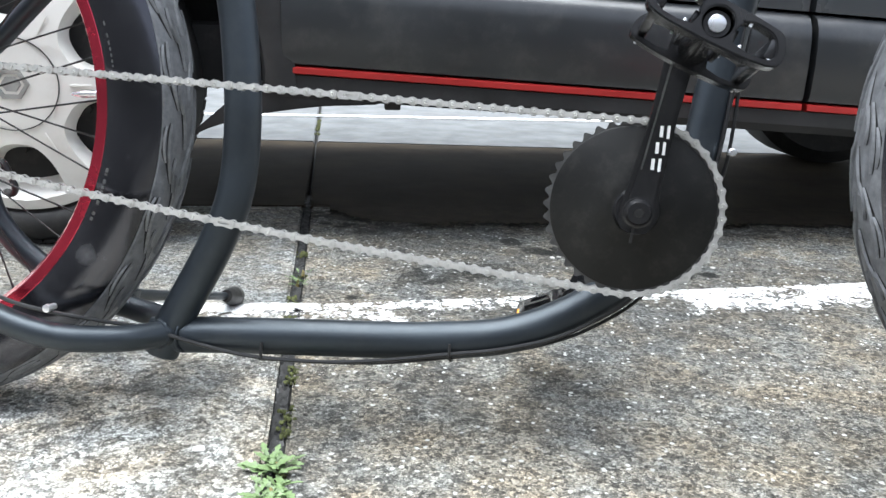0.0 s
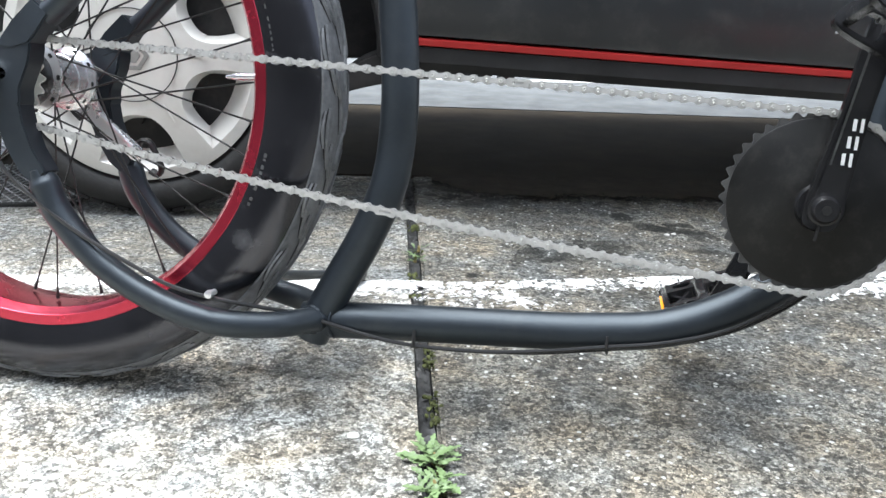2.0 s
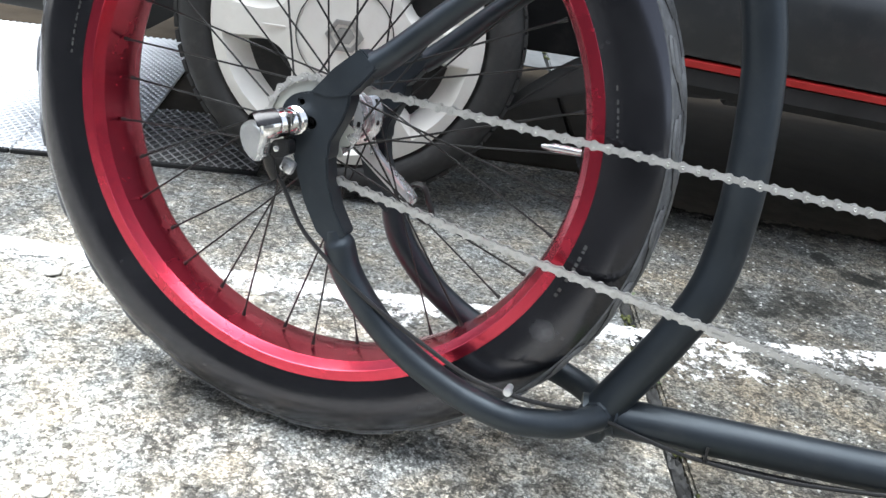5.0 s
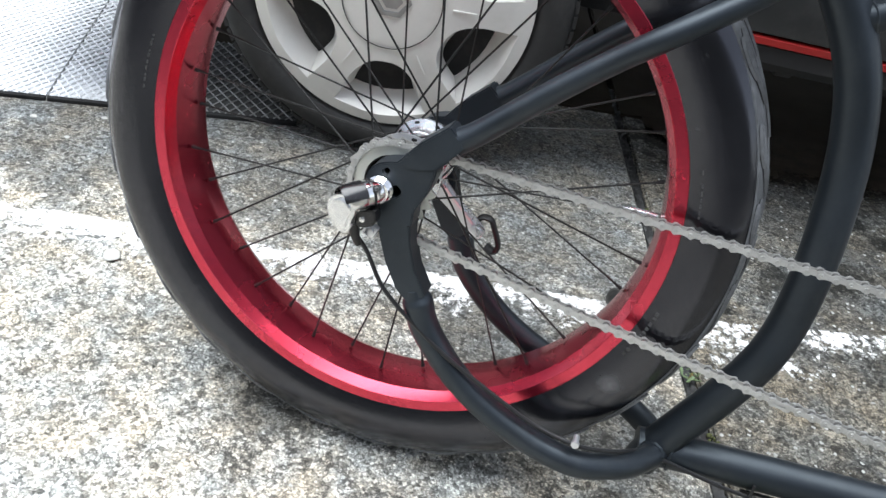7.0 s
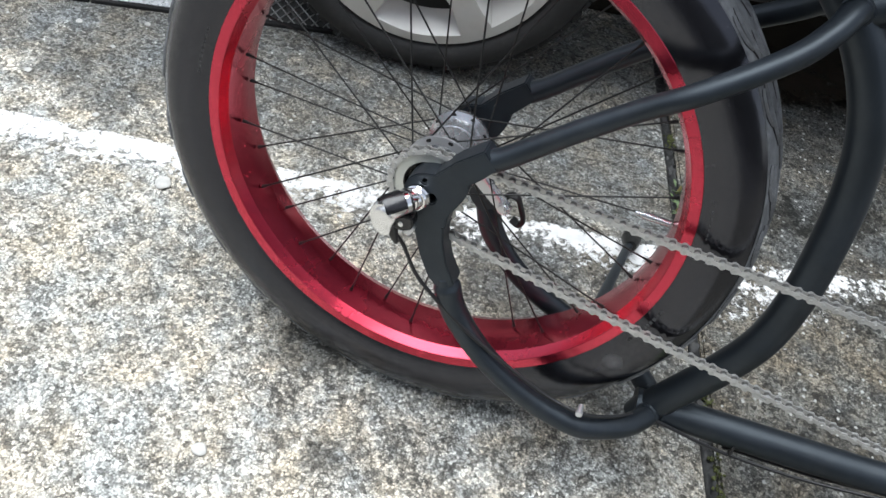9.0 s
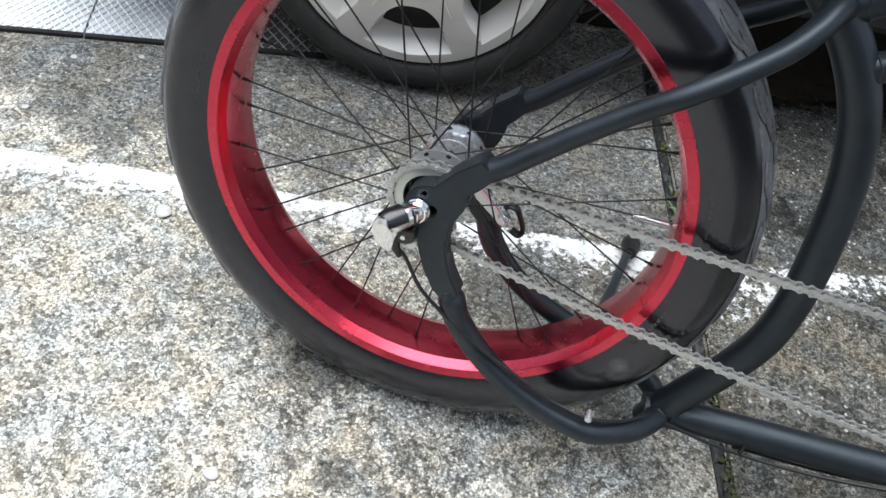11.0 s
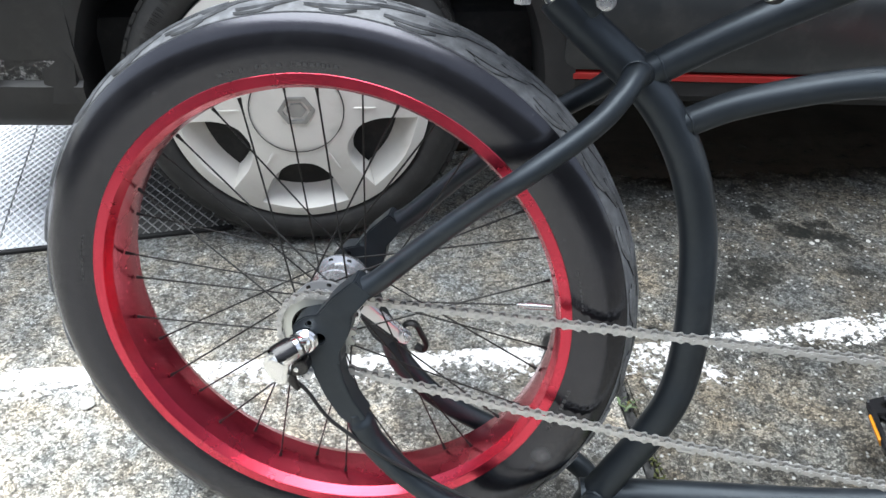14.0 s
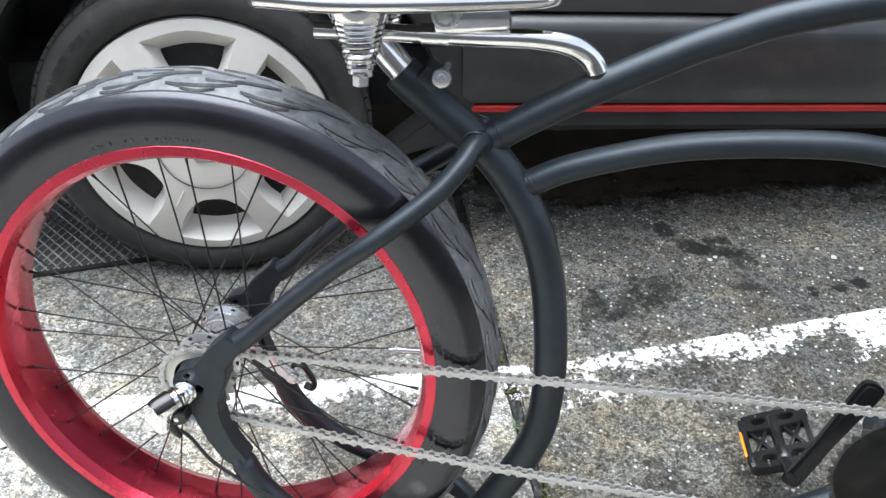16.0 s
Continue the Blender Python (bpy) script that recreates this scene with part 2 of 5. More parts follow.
def ground_material(name, cream, grey, chips, gap, share, weather, stains, worn_shaded=(), cracks=()):
    """Worn exposed-aggregate concrete: small crushed stones in washed-out cement, with weathered or shade-painted
    patches, cracks and stains.
    """
    m = material(name, cream, 0.92, spec=0.15)
    n = Net(m)
    geo = n.add("ShaderNodeNewGeometry")

    def warped(scale, amount):
        wob = n.add("ShaderNodeTexNoise", Scale=scale, Detail=3.0, Roughness=0.6)
        n.join(n.co.outputs["Object"], wob.inputs["Vector"])
        out = n.t.nodes.new("ShaderNodeVectorMath")
        out.operation = "MULTIPLY_ADD"
        n.join(wob.outputs["Color"], out.inputs[0])
        out.inputs[1].default_value = (amount, amount, amount)
        n.join(n.co.outputs["Object"], out.inputs[2])
        return out.outputs[0]

    def stones(scale, place, feature="F1"):
        v = n.add("ShaderNodeTexVoronoi", Scale=scale)
        v.feature = feature
        n.join(place, v.inputs["Vector"])
        return v

    def patch(x, y, size, scale, fray, lo, hi):
        off = n.t.nodes.new("ShaderNodeVectorMath")
        off.operation = "DISTANCE"
        n.join(geo.outputs["Position"], off.inputs[0])
        off.inputs[1].default_value = (x, y, 0)
        reach = n.math("ADD", off.outputs["Value"], n.math("MULTIPLY", n.math("SUBTRACT", n.noise(scale, 8.0, 0.72), 0.5), size * fray))
        return n.ramp(n.math("DIVIDE", reach, size), (lo, 1.0), (hi, 0.0))

    near, fine = warped(150.0, 0.010), warped(300.0, 0.005)
    cell, small = stones(185.0, near), stones(400.0, fine)
    sep, sep2 = n.add("ShaderNodeSeparateColor"), n.add("ShaderNodeSeparateColor")
    n.join(cell.outputs["Color"], sep.inputs[0])
    n.join(small.outputs["Color"], sep2.inputs[0])
    rim = stones(185.0, near, "DISTANCE_TO_EDGE").outputs["Distance"]
    rim2 = stones(400.0, fine, "DISTANCE_TO_EDGE").outputs["Distance"]
    # where the surface greys: weathering, plus van and wheel shade put in
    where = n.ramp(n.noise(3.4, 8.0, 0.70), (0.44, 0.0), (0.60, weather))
    for (x, y), size in worn_shaded:
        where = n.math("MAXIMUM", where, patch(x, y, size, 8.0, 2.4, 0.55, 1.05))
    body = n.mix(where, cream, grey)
    tint = n.ramp(n.noise(11.0, 6.0, 0.7), (0.38, (1.10, 1.00, 0.86)), (0.60, (0.95, 1.0, 1.04)))
    body = n.mix(1.0, body, tint, "MULTIPLY")
    tone = n.ramp(sep.outputs[0], (0.0, 0.30), (0.20, 0.56), (0.36, 1.0), (0.8, 1.18), (1.0, 1.34))
    tone2 = n.ramp(sep2.outputs[0], (0.0, 0.38), (0.3, 0.82), (0.7, 1.14), (1.0, 1.50))
    col = n.mix(1.0, n.mix(1.0, body, tone, "MULTIPLY"), tone2, "MULTIPLY")
    col = n.mix(1.0, col, n.ramp(n.noise(38.0, 7.0, 0.74), (0.38, 0.62), (0.50, 1.0), (0.64, 1.16)), "MULTIPLY")
    col = n.mix(1.0, col, n.ramp(n.noise(1.7, 8.0, 0.68), (0.38, 0.74), (0.62, 1.16)), "MULTIPLY")
    # washed-out cement between the stones
    deep = n.ramp(n.noise(26.0, 6.0, 0.7), (0.42, 0.45), (0.56, 1.0))
    open_gap = n.math("MULTIPLY", n.ramp(rim, (0.0, 1.0), (0.16, 0.0)), deep)
    open_gap = n.math("MAXIMUM", open_gap, n.math("MULTIPLY", n.ramp(rim2, (0.0, 0.7), (0.10, 0.0)), deep))
    pits = n.ramp(n.noise(120.0, 5.0, 0.7), (0.56, 0.0), (0.62, 1.0))
    open_gap = n.math("MAXIMUM", open_gap, n.math("MULTIPLY", pits, n.ramp(n.noise(6.0, 6.0), (0.42, 0.25), (0.58, 1.0))))
    col = n.mix(n.math("MULTIPLY", open_gap, 0.94), col, gap)
    # pale stones worn flat
    big = stones(120.0, warped(200.0, 0.006))
    sep3 = n.add("ShaderNodeSeparateColor")
    n.join(big.outputs["Color"], sep3.inputs[0])
    face = n.ramp(big.outputs["Distance"], (0.26, 1.0), (0.36, 0.0))
    pick = n.ramp(sep3.outputs[0], (1.0 - share, 0.0), (1.0 - share + 0.02, 1.0))
    col = n.mix(n.math("MULTIPLY", n.math("MULTIPLY", face, pick), 0.85), col, n.mix(sep3.outputs[1], tuple(0.6 * c for c in chips), chips))
    # wandering hairline cracks
    for (x, y), size in cracks:
        ridge = n.math("ABSOLUTE", n.math("SUBTRACT", n.noise(9.0, 7.0, 0.62), 0.5))
        line = n.math("MULTIPLY", n.ramp(ridge, (0.003, 1.0), (0.016, 0.0)), patch(x, y, size, 5.0, 1.5, 0.6, 1.0))
        col = n.mix(n.math("MULTIPLY", line, 0.8), col, tuple(0.7 * c for c in gap))
    # oil stains, and dark spots that paint the van's shade
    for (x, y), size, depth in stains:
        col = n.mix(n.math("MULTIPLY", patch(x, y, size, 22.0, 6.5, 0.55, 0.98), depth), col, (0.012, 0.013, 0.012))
    n.base(col)
    height = n.math("ADD", n.math("MULTIPLY", n.ramp(rim, (0.0, 0.0), (0.30, 1.0)), 1.0), n.math("ADD", n.math("MULTIPLY", n.ramp(rim2, (0.0, 0.0), (0.25, 1.0)), 0.4), n.math("MULTIPLY", n.noise(60.0, 5.0, 0.7), 1.5)))
    n.bump(height, 0.65, 0.0022)
    return m


# oil stains; those from y 0.9 on also paint the van's shade
STAINS_SHADE = [((0.639, 0.850), 0.030, 0.85), ((0.672, 0.803), 0.040, 0.85), ((0.727, 0.797), 0.040, 0.85), ((0.766, 0.771), 0.032, 0.8), ((0.780, 0.690), 0.028, 0.75), ((0.597, 0.652), 0.050, 0.7), ((0.536, 0.604), 0.050, 0.7), ((0.483, 0.573), 0.040, 0.6), ((0.985, 0.717), 0.020, 0.95), ((0.945, 0.695), 0.022, 0.95), ((0.892, 0.673), 0.014, 0.9), ((0.410, 0.450), 0.014, 0.9), ((0.66, 0.42), 0.05, 0.5), ((0.645, 0.09), 0.05, 0.45), ((0.26, 0.99), 0.09, 0.85), ((0.44, 1.04), 0.10, 0.8), ((0.36, 0.90), 0.07, 0.6), ((0.62, 1.02), 0.10, 0.65), ((0.85, 1.08), 0.10, 0.6), ((1.10, 1.12), 0.10, 0.6)]
# grey patches behind the wheel paint van and wheel shade
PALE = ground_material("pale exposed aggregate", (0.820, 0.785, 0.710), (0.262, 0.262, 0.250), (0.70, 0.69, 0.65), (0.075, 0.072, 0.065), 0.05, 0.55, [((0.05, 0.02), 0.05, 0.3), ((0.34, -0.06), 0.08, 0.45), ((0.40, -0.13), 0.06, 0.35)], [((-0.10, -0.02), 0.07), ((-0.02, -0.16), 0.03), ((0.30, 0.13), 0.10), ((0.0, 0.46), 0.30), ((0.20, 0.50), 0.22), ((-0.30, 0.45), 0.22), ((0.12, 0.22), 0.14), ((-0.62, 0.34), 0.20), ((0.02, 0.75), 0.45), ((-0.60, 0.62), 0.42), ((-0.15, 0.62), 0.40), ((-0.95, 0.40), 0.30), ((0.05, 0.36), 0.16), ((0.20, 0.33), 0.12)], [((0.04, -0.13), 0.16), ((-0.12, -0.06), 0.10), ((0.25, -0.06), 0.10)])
# grey patches towards the van hold its painted shade
DARK = ground_material("grey exposed aggregate", (0.310, 0.290, 0.250), (0.160, 0.157, 0.146), (0.66, 0.66, 0.63), (0.030, 0.030, 0.029), 0.16, 0.75, STAINS_SHADE, [((0.60, 0.58), 0.30), ((0.95, 0.62), 0.34), ((0.80, 0.30), 0.20), ((1.35, 0.70), 0.40), ((0.45, 0.85), 0.25), ((0.75, 0.12), 0.12), ((0.60, 0.14), 0.10)])
# colour darkened to stand for the shade under the van
SMOOTH = worn("smooth shade-darkened concrete", (0.042, 0.033, 0.023), 0.95, spec=0.06, spread=0.35, grain=300, stain=5, relief=0.4, dusty=0.4, dust=(0.05, 0.045, 0.04))
LIGHT = worn("lighter concrete", (0.125, 0.130, 0.132), 0.9, spec=0.1, spread=0.22, grain=300, stain=8, relief=0.3, dusty=0.6, dust=(0.16, 0.15, 0.13))
ASPHALT = worn("road surface", (0.065, 0.065, 0.065), 0.9, spread=0.3, grain=250, stain=2, relief=0.6)
SEAL = worn("black joint sealant", (0.020, 0.020, 0.020), 0.55, stain=60, grain=200, relief=0.5, dusty=0.3, dust=(0.12, 0.12, 0.1))
MOSS = worn("moss", (0.075, 0.085, 0.028), 0.95, spread=0.6, stain=120, grain=500, relief=0.8, dusty=0.3, dust=(0.2, 0.19, 0.05))

PAINT_PLAIN = worn("white road paint", (0.8, 0.8, 0.78), 0.7, spread=0.08, stain=20, grain=300, relief=0.3)

bm = bmesh.new()
bmesh.ops.create_grid(bm, x_segments=1, y_segments=1, size=400)
bmesh.ops.translate(bm, vec=(0, 0, -0.035), verts=bm.verts)
tagged(part("ground", bm, ASPHALT), "grey road surface reaching to the distance", "ground", kind="structure")

# unseen wall, added to cut low light and darken reflections
PLASTER = worn("grey wall plaster", (0.11, 0.11, 0.108), 0.85, spread=0.2, stain=1.5, grain=120, relief=0.4)
bm = block((26.0, 0.25, 3.4), pose(0.0, -4.2, 1.665), 0.02)
tagged(part("light_block_wall", bm, PLASTER), "unseen plain grey wall added to block low light", "wall", kind="structure")

JOINT = 0.4224                    # where the joint crosses the slabs' own x axis
GAP = 0.010


def edge(x):
    """The far rim of the rough slabs."""
    return 0.995 + 0.26 * x


def joint_x(y, off=0.0):
    return 0.437 - 0.265 * y + off


def slab(name, corners, mat, label):
    """A cast slab with slightly rounded rims, from its four corners."""
    bm = bmesh.new()
    top = bm.faces.new([bm.verts.new((x, y, 0.0)) for x, y in corners])
    got = bmesh.ops.extrude_face_region(bm, geom=[top])
    bmesh.ops.translate(bm, vec=(0, 0, -0.12), verts=[g for g in got["geom"] if isinstance(g, bmesh.types.BMVert)])
    bmesh.ops.recalc_face_normals(bm, faces=bm.faces)
    rims = [e for e in bm.edges if all(v.co.z > -0.01 for v in e.verts)]
    bmesh.ops.bevel(bm, geom=rims, offset=0.004, segments=2, affect="EDGES")
    return tagged(part(name, bm, mat), label, "paving slab", kind="structure")


def crossing(off, rise):
    """Where the joint's rim meets the far rim, set off by rise."""
    y = (0.995 + rise + 0.26 * (0.437 + off)) / (1 + 0.26 * 0.265)
    return joint_x(y, off), y


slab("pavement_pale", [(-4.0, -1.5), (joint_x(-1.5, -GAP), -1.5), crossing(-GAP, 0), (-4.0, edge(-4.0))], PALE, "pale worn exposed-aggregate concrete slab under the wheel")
slab("pavement_grey", [(joint_x(-1.5, GAP), -1.5), (5.0, -1.5), (5.0, edge(5.0)), crossing(GAP, 0)], DARK, "grey exposed-aggregate concrete slab with dark oil stains and painted van shade")


def strip(name, y0, y1, x0, width, z, mat, label, category, wob, lump, seed):
    """A lumpy filling along the joint."""
    rnd = random.Random(seed)
    bm = bmesh.new()
    rows, cols = int((y1 - y0) / 0.006), 6
    grid = []
    for i in range(rows + 1):
        w = width * (0.8 + wob * rnd.random())
        s = x0 + wob * width * 0.25 * (rnd.random() - 0.5)
        grid.append([bm.verts.new((s + w * (k / cols - 0.5), y0 + (y1 - y0) * i / rows, z + lump * (rnd.random() - 0.4) * (1 if 0 < k < cols else 0) - (0.006 if k in (0, cols) else 0))) for k in range(cols + 1)])
    for a, b in zip(grid, grid[1:]):
        for k in range(cols):
            bm.faces.new((a[k], a[k + 1], b[k + 1], b[k]))
    ob = part(name, bm, mat)
    ob.matrix_world = JTURN
    return tagged(ob, label, category, kind="structure")


strip("joint_filler", -1.45, 1.10, JOINT, 2 * GAP + 0.004, -0.005, SEAL, "black bitumen sealant in the joint between slabs", "joint filler", 0.25, 0.006, 3)


def moss(y0, y1, side, seed):
    """Low cushions of moss along one rim of the joint."""
    rnd = random.Random(seed)
    bm = bmesh.new()
    for _ in range(int((y1 - y0) * 750)):
        y, x = rnd.uniform(y0, y1), JOINT + side + rnd.gauss(0, 0.004)
        if noise.noise(Vector((y * 16.0, seed * 3.1, 0.0))) < -0.02:
            continue
        s = rnd.uniform(0.0012, 0.0034)
        bmesh.ops.create_icosphere(bm, subdivisions=1, radius=s, matrix=pose(x, y, -0.002 + rnd.uniform(0, 0.002), rnd.uniform(0, 90), rnd.uniform(0, 90), 0) @ Matrix.Diagonal((1, 1, 0.7, 1)))
    ob = part("moss", bm, MOSS)
    ob.matrix_world = JTURN
    return tagged(ob, "low yellow-green moss growing along the slab joint", "moss", kind="stuff")


moss(-0.25, 0.10, 0.009, 1)
moss(0.24, 0.34, -0.004, 2)
moss(0.44, 0.60, 0.004, 4)
moss(1.98, 2.62, 0.002, 7)

# worn painted line
def paint_material(name, rub=(1.9, 0.500), hold=0.055, spots=()):
    """White paint rubbed away in flakes, most of all at the given spots."""
    m = material(name, (0.80, 0.80, 0.78), 0.7, spec=0.3)
    n = Net(m)
    wear = n.math("ADD", n.math("MULTIPLY", n.noise(75.0, 8.0, 0.80), 0.64), n.math("ADD", n.math("MULTIPLY", n.noise(14.0, 6.0, 0.65), 0.28), n.math("MULTIPLY", n.noise(3.0, 4.0, 0.6), 0.17)))
    axes = n.add("ShaderNodeSeparateXYZ")
    n.join(n.co.outputs["Object"], axes.inputs[0])
    near_side = n.math("SUBTRACT", n.math("MULTIPLY", axes.outputs["Y"], rub[0]), rub[1])      # tyres have rubbed off the near side most
    far_side = n.math("SUBTRACT", 1.80, n.math("MULTIPLY", axes.outputs["Y"], 5.9))
    wear = n.math("ADD", wear, n.math("MINIMUM", n.math("MINIMUM", near_side, far_side), hold))
    for (x, y), size in spots:
        off = n.t.nodes.new("ShaderNodeVectorMath")
        off.operation = "DISTANCE"
        n.join(n.co.outputs["Object"], off.inputs[0])
        off.inputs[1].default_value = (x, y, 0)
        wear = n.math("SUBTRACT", wear, n.ramp(n.math("DIVIDE", off.outputs["Value"], size), (0.2, 0.14), (1.0, 0.0)))
    hole = n.ramp(wear, (0.540, 0.0), (0.554, 1.0))
    n.base(n.ramp(n.noise(30.0, 6.0), (0.3, (0.62, 0.62, 0.60)), (0.7, (0.86, 0.86, 0.85))))
    n.bump(n.noise(160.0, 5.0, 0.7), 0.6, 0.002)
    n.join(hole, n.b.inputs["Alpha"])
    return m


PAINT = paint_material("worn white road paint")
PAINT_RUBBED = paint_material("rubbed white road paint", (1.0, 0.225), 0.012, [((0.62, 0.246), 0.040), ((0.69, 0.240), 0.045), ((0.76, 0.230), 0.050), ((0.82, 0.200), 0.075), ((0.90, 0.196), 0.065), ((0.98, 0.220), 0.060), ((1.03, 0.235), 0.050), ((0.73, 0.190), 0.060)])


def painted_line(x0, x1, y0, y1, m, mat):
    rnd = random.Random(8)
    bm = bmesh.new()
    cols = int((x1 - x0) / 0.012)
    low = [bm.verts.new((x0 + (x1 - x0) * k / cols, y0 + rnd.uniform(-0.001, 0.001), 0.0016)) for k in range(cols + 1)]
    top = [bm.verts.new((v.co.x, y1 + rnd.uniform(-0.001, 0.001), 0.0016)) for v in low]
    for k in range(cols):
        bm.faces.new((low[k], low[k + 1], top[k + 1], top[k]))
    ob = part("road_marking", bm, mat)
    ob.matrix_world = m
    tagged(ob, "worn white painted parking line, flaking off the aggregate", "road marking", kind="structure")


painted_line(-3.0, 0.455, 0.190, 0.308, TURN @ pose(0, 0.006, 0), PAINT)
painted_line(0.480, 4.0, 0.190, 0.308, pose(0, 0, 0, 0, 0, 20.5) @ pose(0, -0.058, 0), PAINT_RUBBED)

# dark silt washed along the grey slab's rim, with the van's shade painted in
SILT_SHADE = material("dark silt and shade", (0.034, 0.026, 0.018), 0.9, spec=0.1)
n = Net(SILT_SHADE)
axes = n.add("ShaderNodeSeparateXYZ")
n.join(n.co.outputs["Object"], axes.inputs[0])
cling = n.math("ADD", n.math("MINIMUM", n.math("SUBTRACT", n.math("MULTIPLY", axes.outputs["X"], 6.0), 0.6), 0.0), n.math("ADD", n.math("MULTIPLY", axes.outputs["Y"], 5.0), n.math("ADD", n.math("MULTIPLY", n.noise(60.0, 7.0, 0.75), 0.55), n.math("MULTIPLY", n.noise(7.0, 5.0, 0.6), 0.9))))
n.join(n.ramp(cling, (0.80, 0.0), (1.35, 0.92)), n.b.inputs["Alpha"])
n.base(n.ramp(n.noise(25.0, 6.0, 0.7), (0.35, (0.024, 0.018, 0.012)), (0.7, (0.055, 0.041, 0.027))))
n.bump(n.noise(200.0, 4.0), 0.4, 0.001)
ob = part("silt", block((3.4, 0.215, 0.0012), pose(1.70, 0.1075, 0)), SILT_SHADE)
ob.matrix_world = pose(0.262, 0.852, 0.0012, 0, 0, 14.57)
tagged(ob, "silt and painted shade in dark brown along the grey slab's rim", "silt", kind="structure")

# smooth paving under and behind the van, its shade painted into the near slabs
def rim_x(rise, off):
    """Where the joint meets the smooth slabs' far rim."""
    y = (1.95 + rise + 0.18 * (0.437 + off)) / (1 + 0.18 * 0.265)
    return joint_x(y, off), y


slab("pavement_smooth", [(-4.0, edge(-4.0) + 0.006), crossing(-0.004, 0.006), rim_x(0, -0.004), (-4.0, 1.23)], SMOOTH, "smooth concrete slab under the parked van, darkened by painted shade")
slab("pavement_smooth", [crossing(0.004, 0.006), (5.0, edge(5.0) + 0.006), (5.0, 2.85), rim_x(0, 0.004)], SMOOTH, "smooth concrete slab under the parked van, darkened by painted shade")
slab("pavement_light", [(-4.0, 1.238), rim_x(0.008, -0.006), (joint_x(9.0, -0.006), 9.0), (-4.0, 9.0)], LIGHT, "lighter concrete slab beyond the van's painted shade")
slab("pavement_light", [rim_x(0.008, 0.006), (5.0, 2.858), (5.0, 9.0), (joint_x(9.0, 0.006), 9.0)], LIGHT, "lighter concrete slab beyond the van's painted shade")
bm = block((9.0, 0.050, 0.004), pose(0, 0, 0, 0, 0, 14.6) @ pose(0.5, 2.535, 0.002))
tagged(part("edge_line", bm, PAINT_PLAIN), "clean white painted edge line behind the van", "road marking", kind="structure")


# ---- bicycle ----
LEAN = 8.55                        # it leans on its stand, away from the camera's side
bike = thing("bicycle", pose(0, 0, 0, -LEAN, 0, 0), "matt black stretch cruiser bicycle with red rims, leaning on its kickstand", "bicycle")
HUB = (0.0, 0.0, 0.332)
RT, RF = 0.332, 0.265
SIDE = 0.042

# frame
frame_tube = part("frame", tube([(0.219, 0, 0.672), (0.246, 0, 0.648), (0.301, 0, 0.602), (0.334, 0, 0.563), (0.360, 0, 0.515), (0.377, 0, 0.458), (0.386, 0, 0.395), (0.390, 0, 0.322), (0.384, 0, 0.253), (0.363, 0, 0.195), (0.331, 0, 0.133), (0.314, 0, 0.100), (0.305, 0, 0.077)], 0.0190, 28), FRAME, bike, "curved matt black seat tube following the rear tyre")
part("bottom_tube", tube([(0.2960, 0.0000, 0.0945), (0.3356, 0.0043, 0.0973), (0.4274, 0.0112, 0.1015), (0.5477, 0.0202, 0.1058), (0.5992, 0.0240, 0.1091), (0.6558, 0.0281, 0.1156), (0.6937, 0.0309, 0.1263), (0.7216, 0.0329, 0.1385), (0.7506, 0.0350, 0.1550), (0.7896, 0.0377, 0.1858), (0.8266, 0.0403, 0.2355), (0.8500, 0.0420, 0.2982), (0.8607, 0.0428, 0.3674), (0.8671, 0.0432, 0.4083), (0.8735, 0.0436, 0.4503), (0.9014, 0.0456, 0.5821), (0.9358, 0.0480, 0.6987)], 0.0195, 28), FRAME, frame_tube)
part("top_tube", tube([(0.300, 0, 0.605), (0.380, 0, 0.653), (0.4816, 0, 0.706), (0.530, 0, 0.727), (0.577, 0, 0.7445), (0.663, 0, 0.765), (0.77, 0, 0.783), (0.88, 0, 0.786), (0.97, 0, 0.775)], 0.0160, 24), FRAME, frame_tube)
part("middle_tube", tube([(0.336, 0, 0.556), (0.386, 0, 0.582), (0.441, 0, 0.600), (0.495, 0, 0.613), (0.548, 0, 0.620), (0.601, 0, 0.624), (0.654, 0, 0.625), (0.690, 0, 0.6215), (0.74, 0, 0.615), (0.84, 0, 0.595), (0.95, 0, 0.555)], 0.0140, 24), FRAME, frame_tube)
part("head_tube", rod((0.925, 0, 0.81), (1.02, 0, 0.57), 0.022, 24), FRAME, frame_tube)
BB = (0.7882, 0.020, 0.2626)
part("bottom_bracket", lathe([(-0.036, 0.021), (0.036, 0.021)], BB, 28), FRAME, frame_tube)
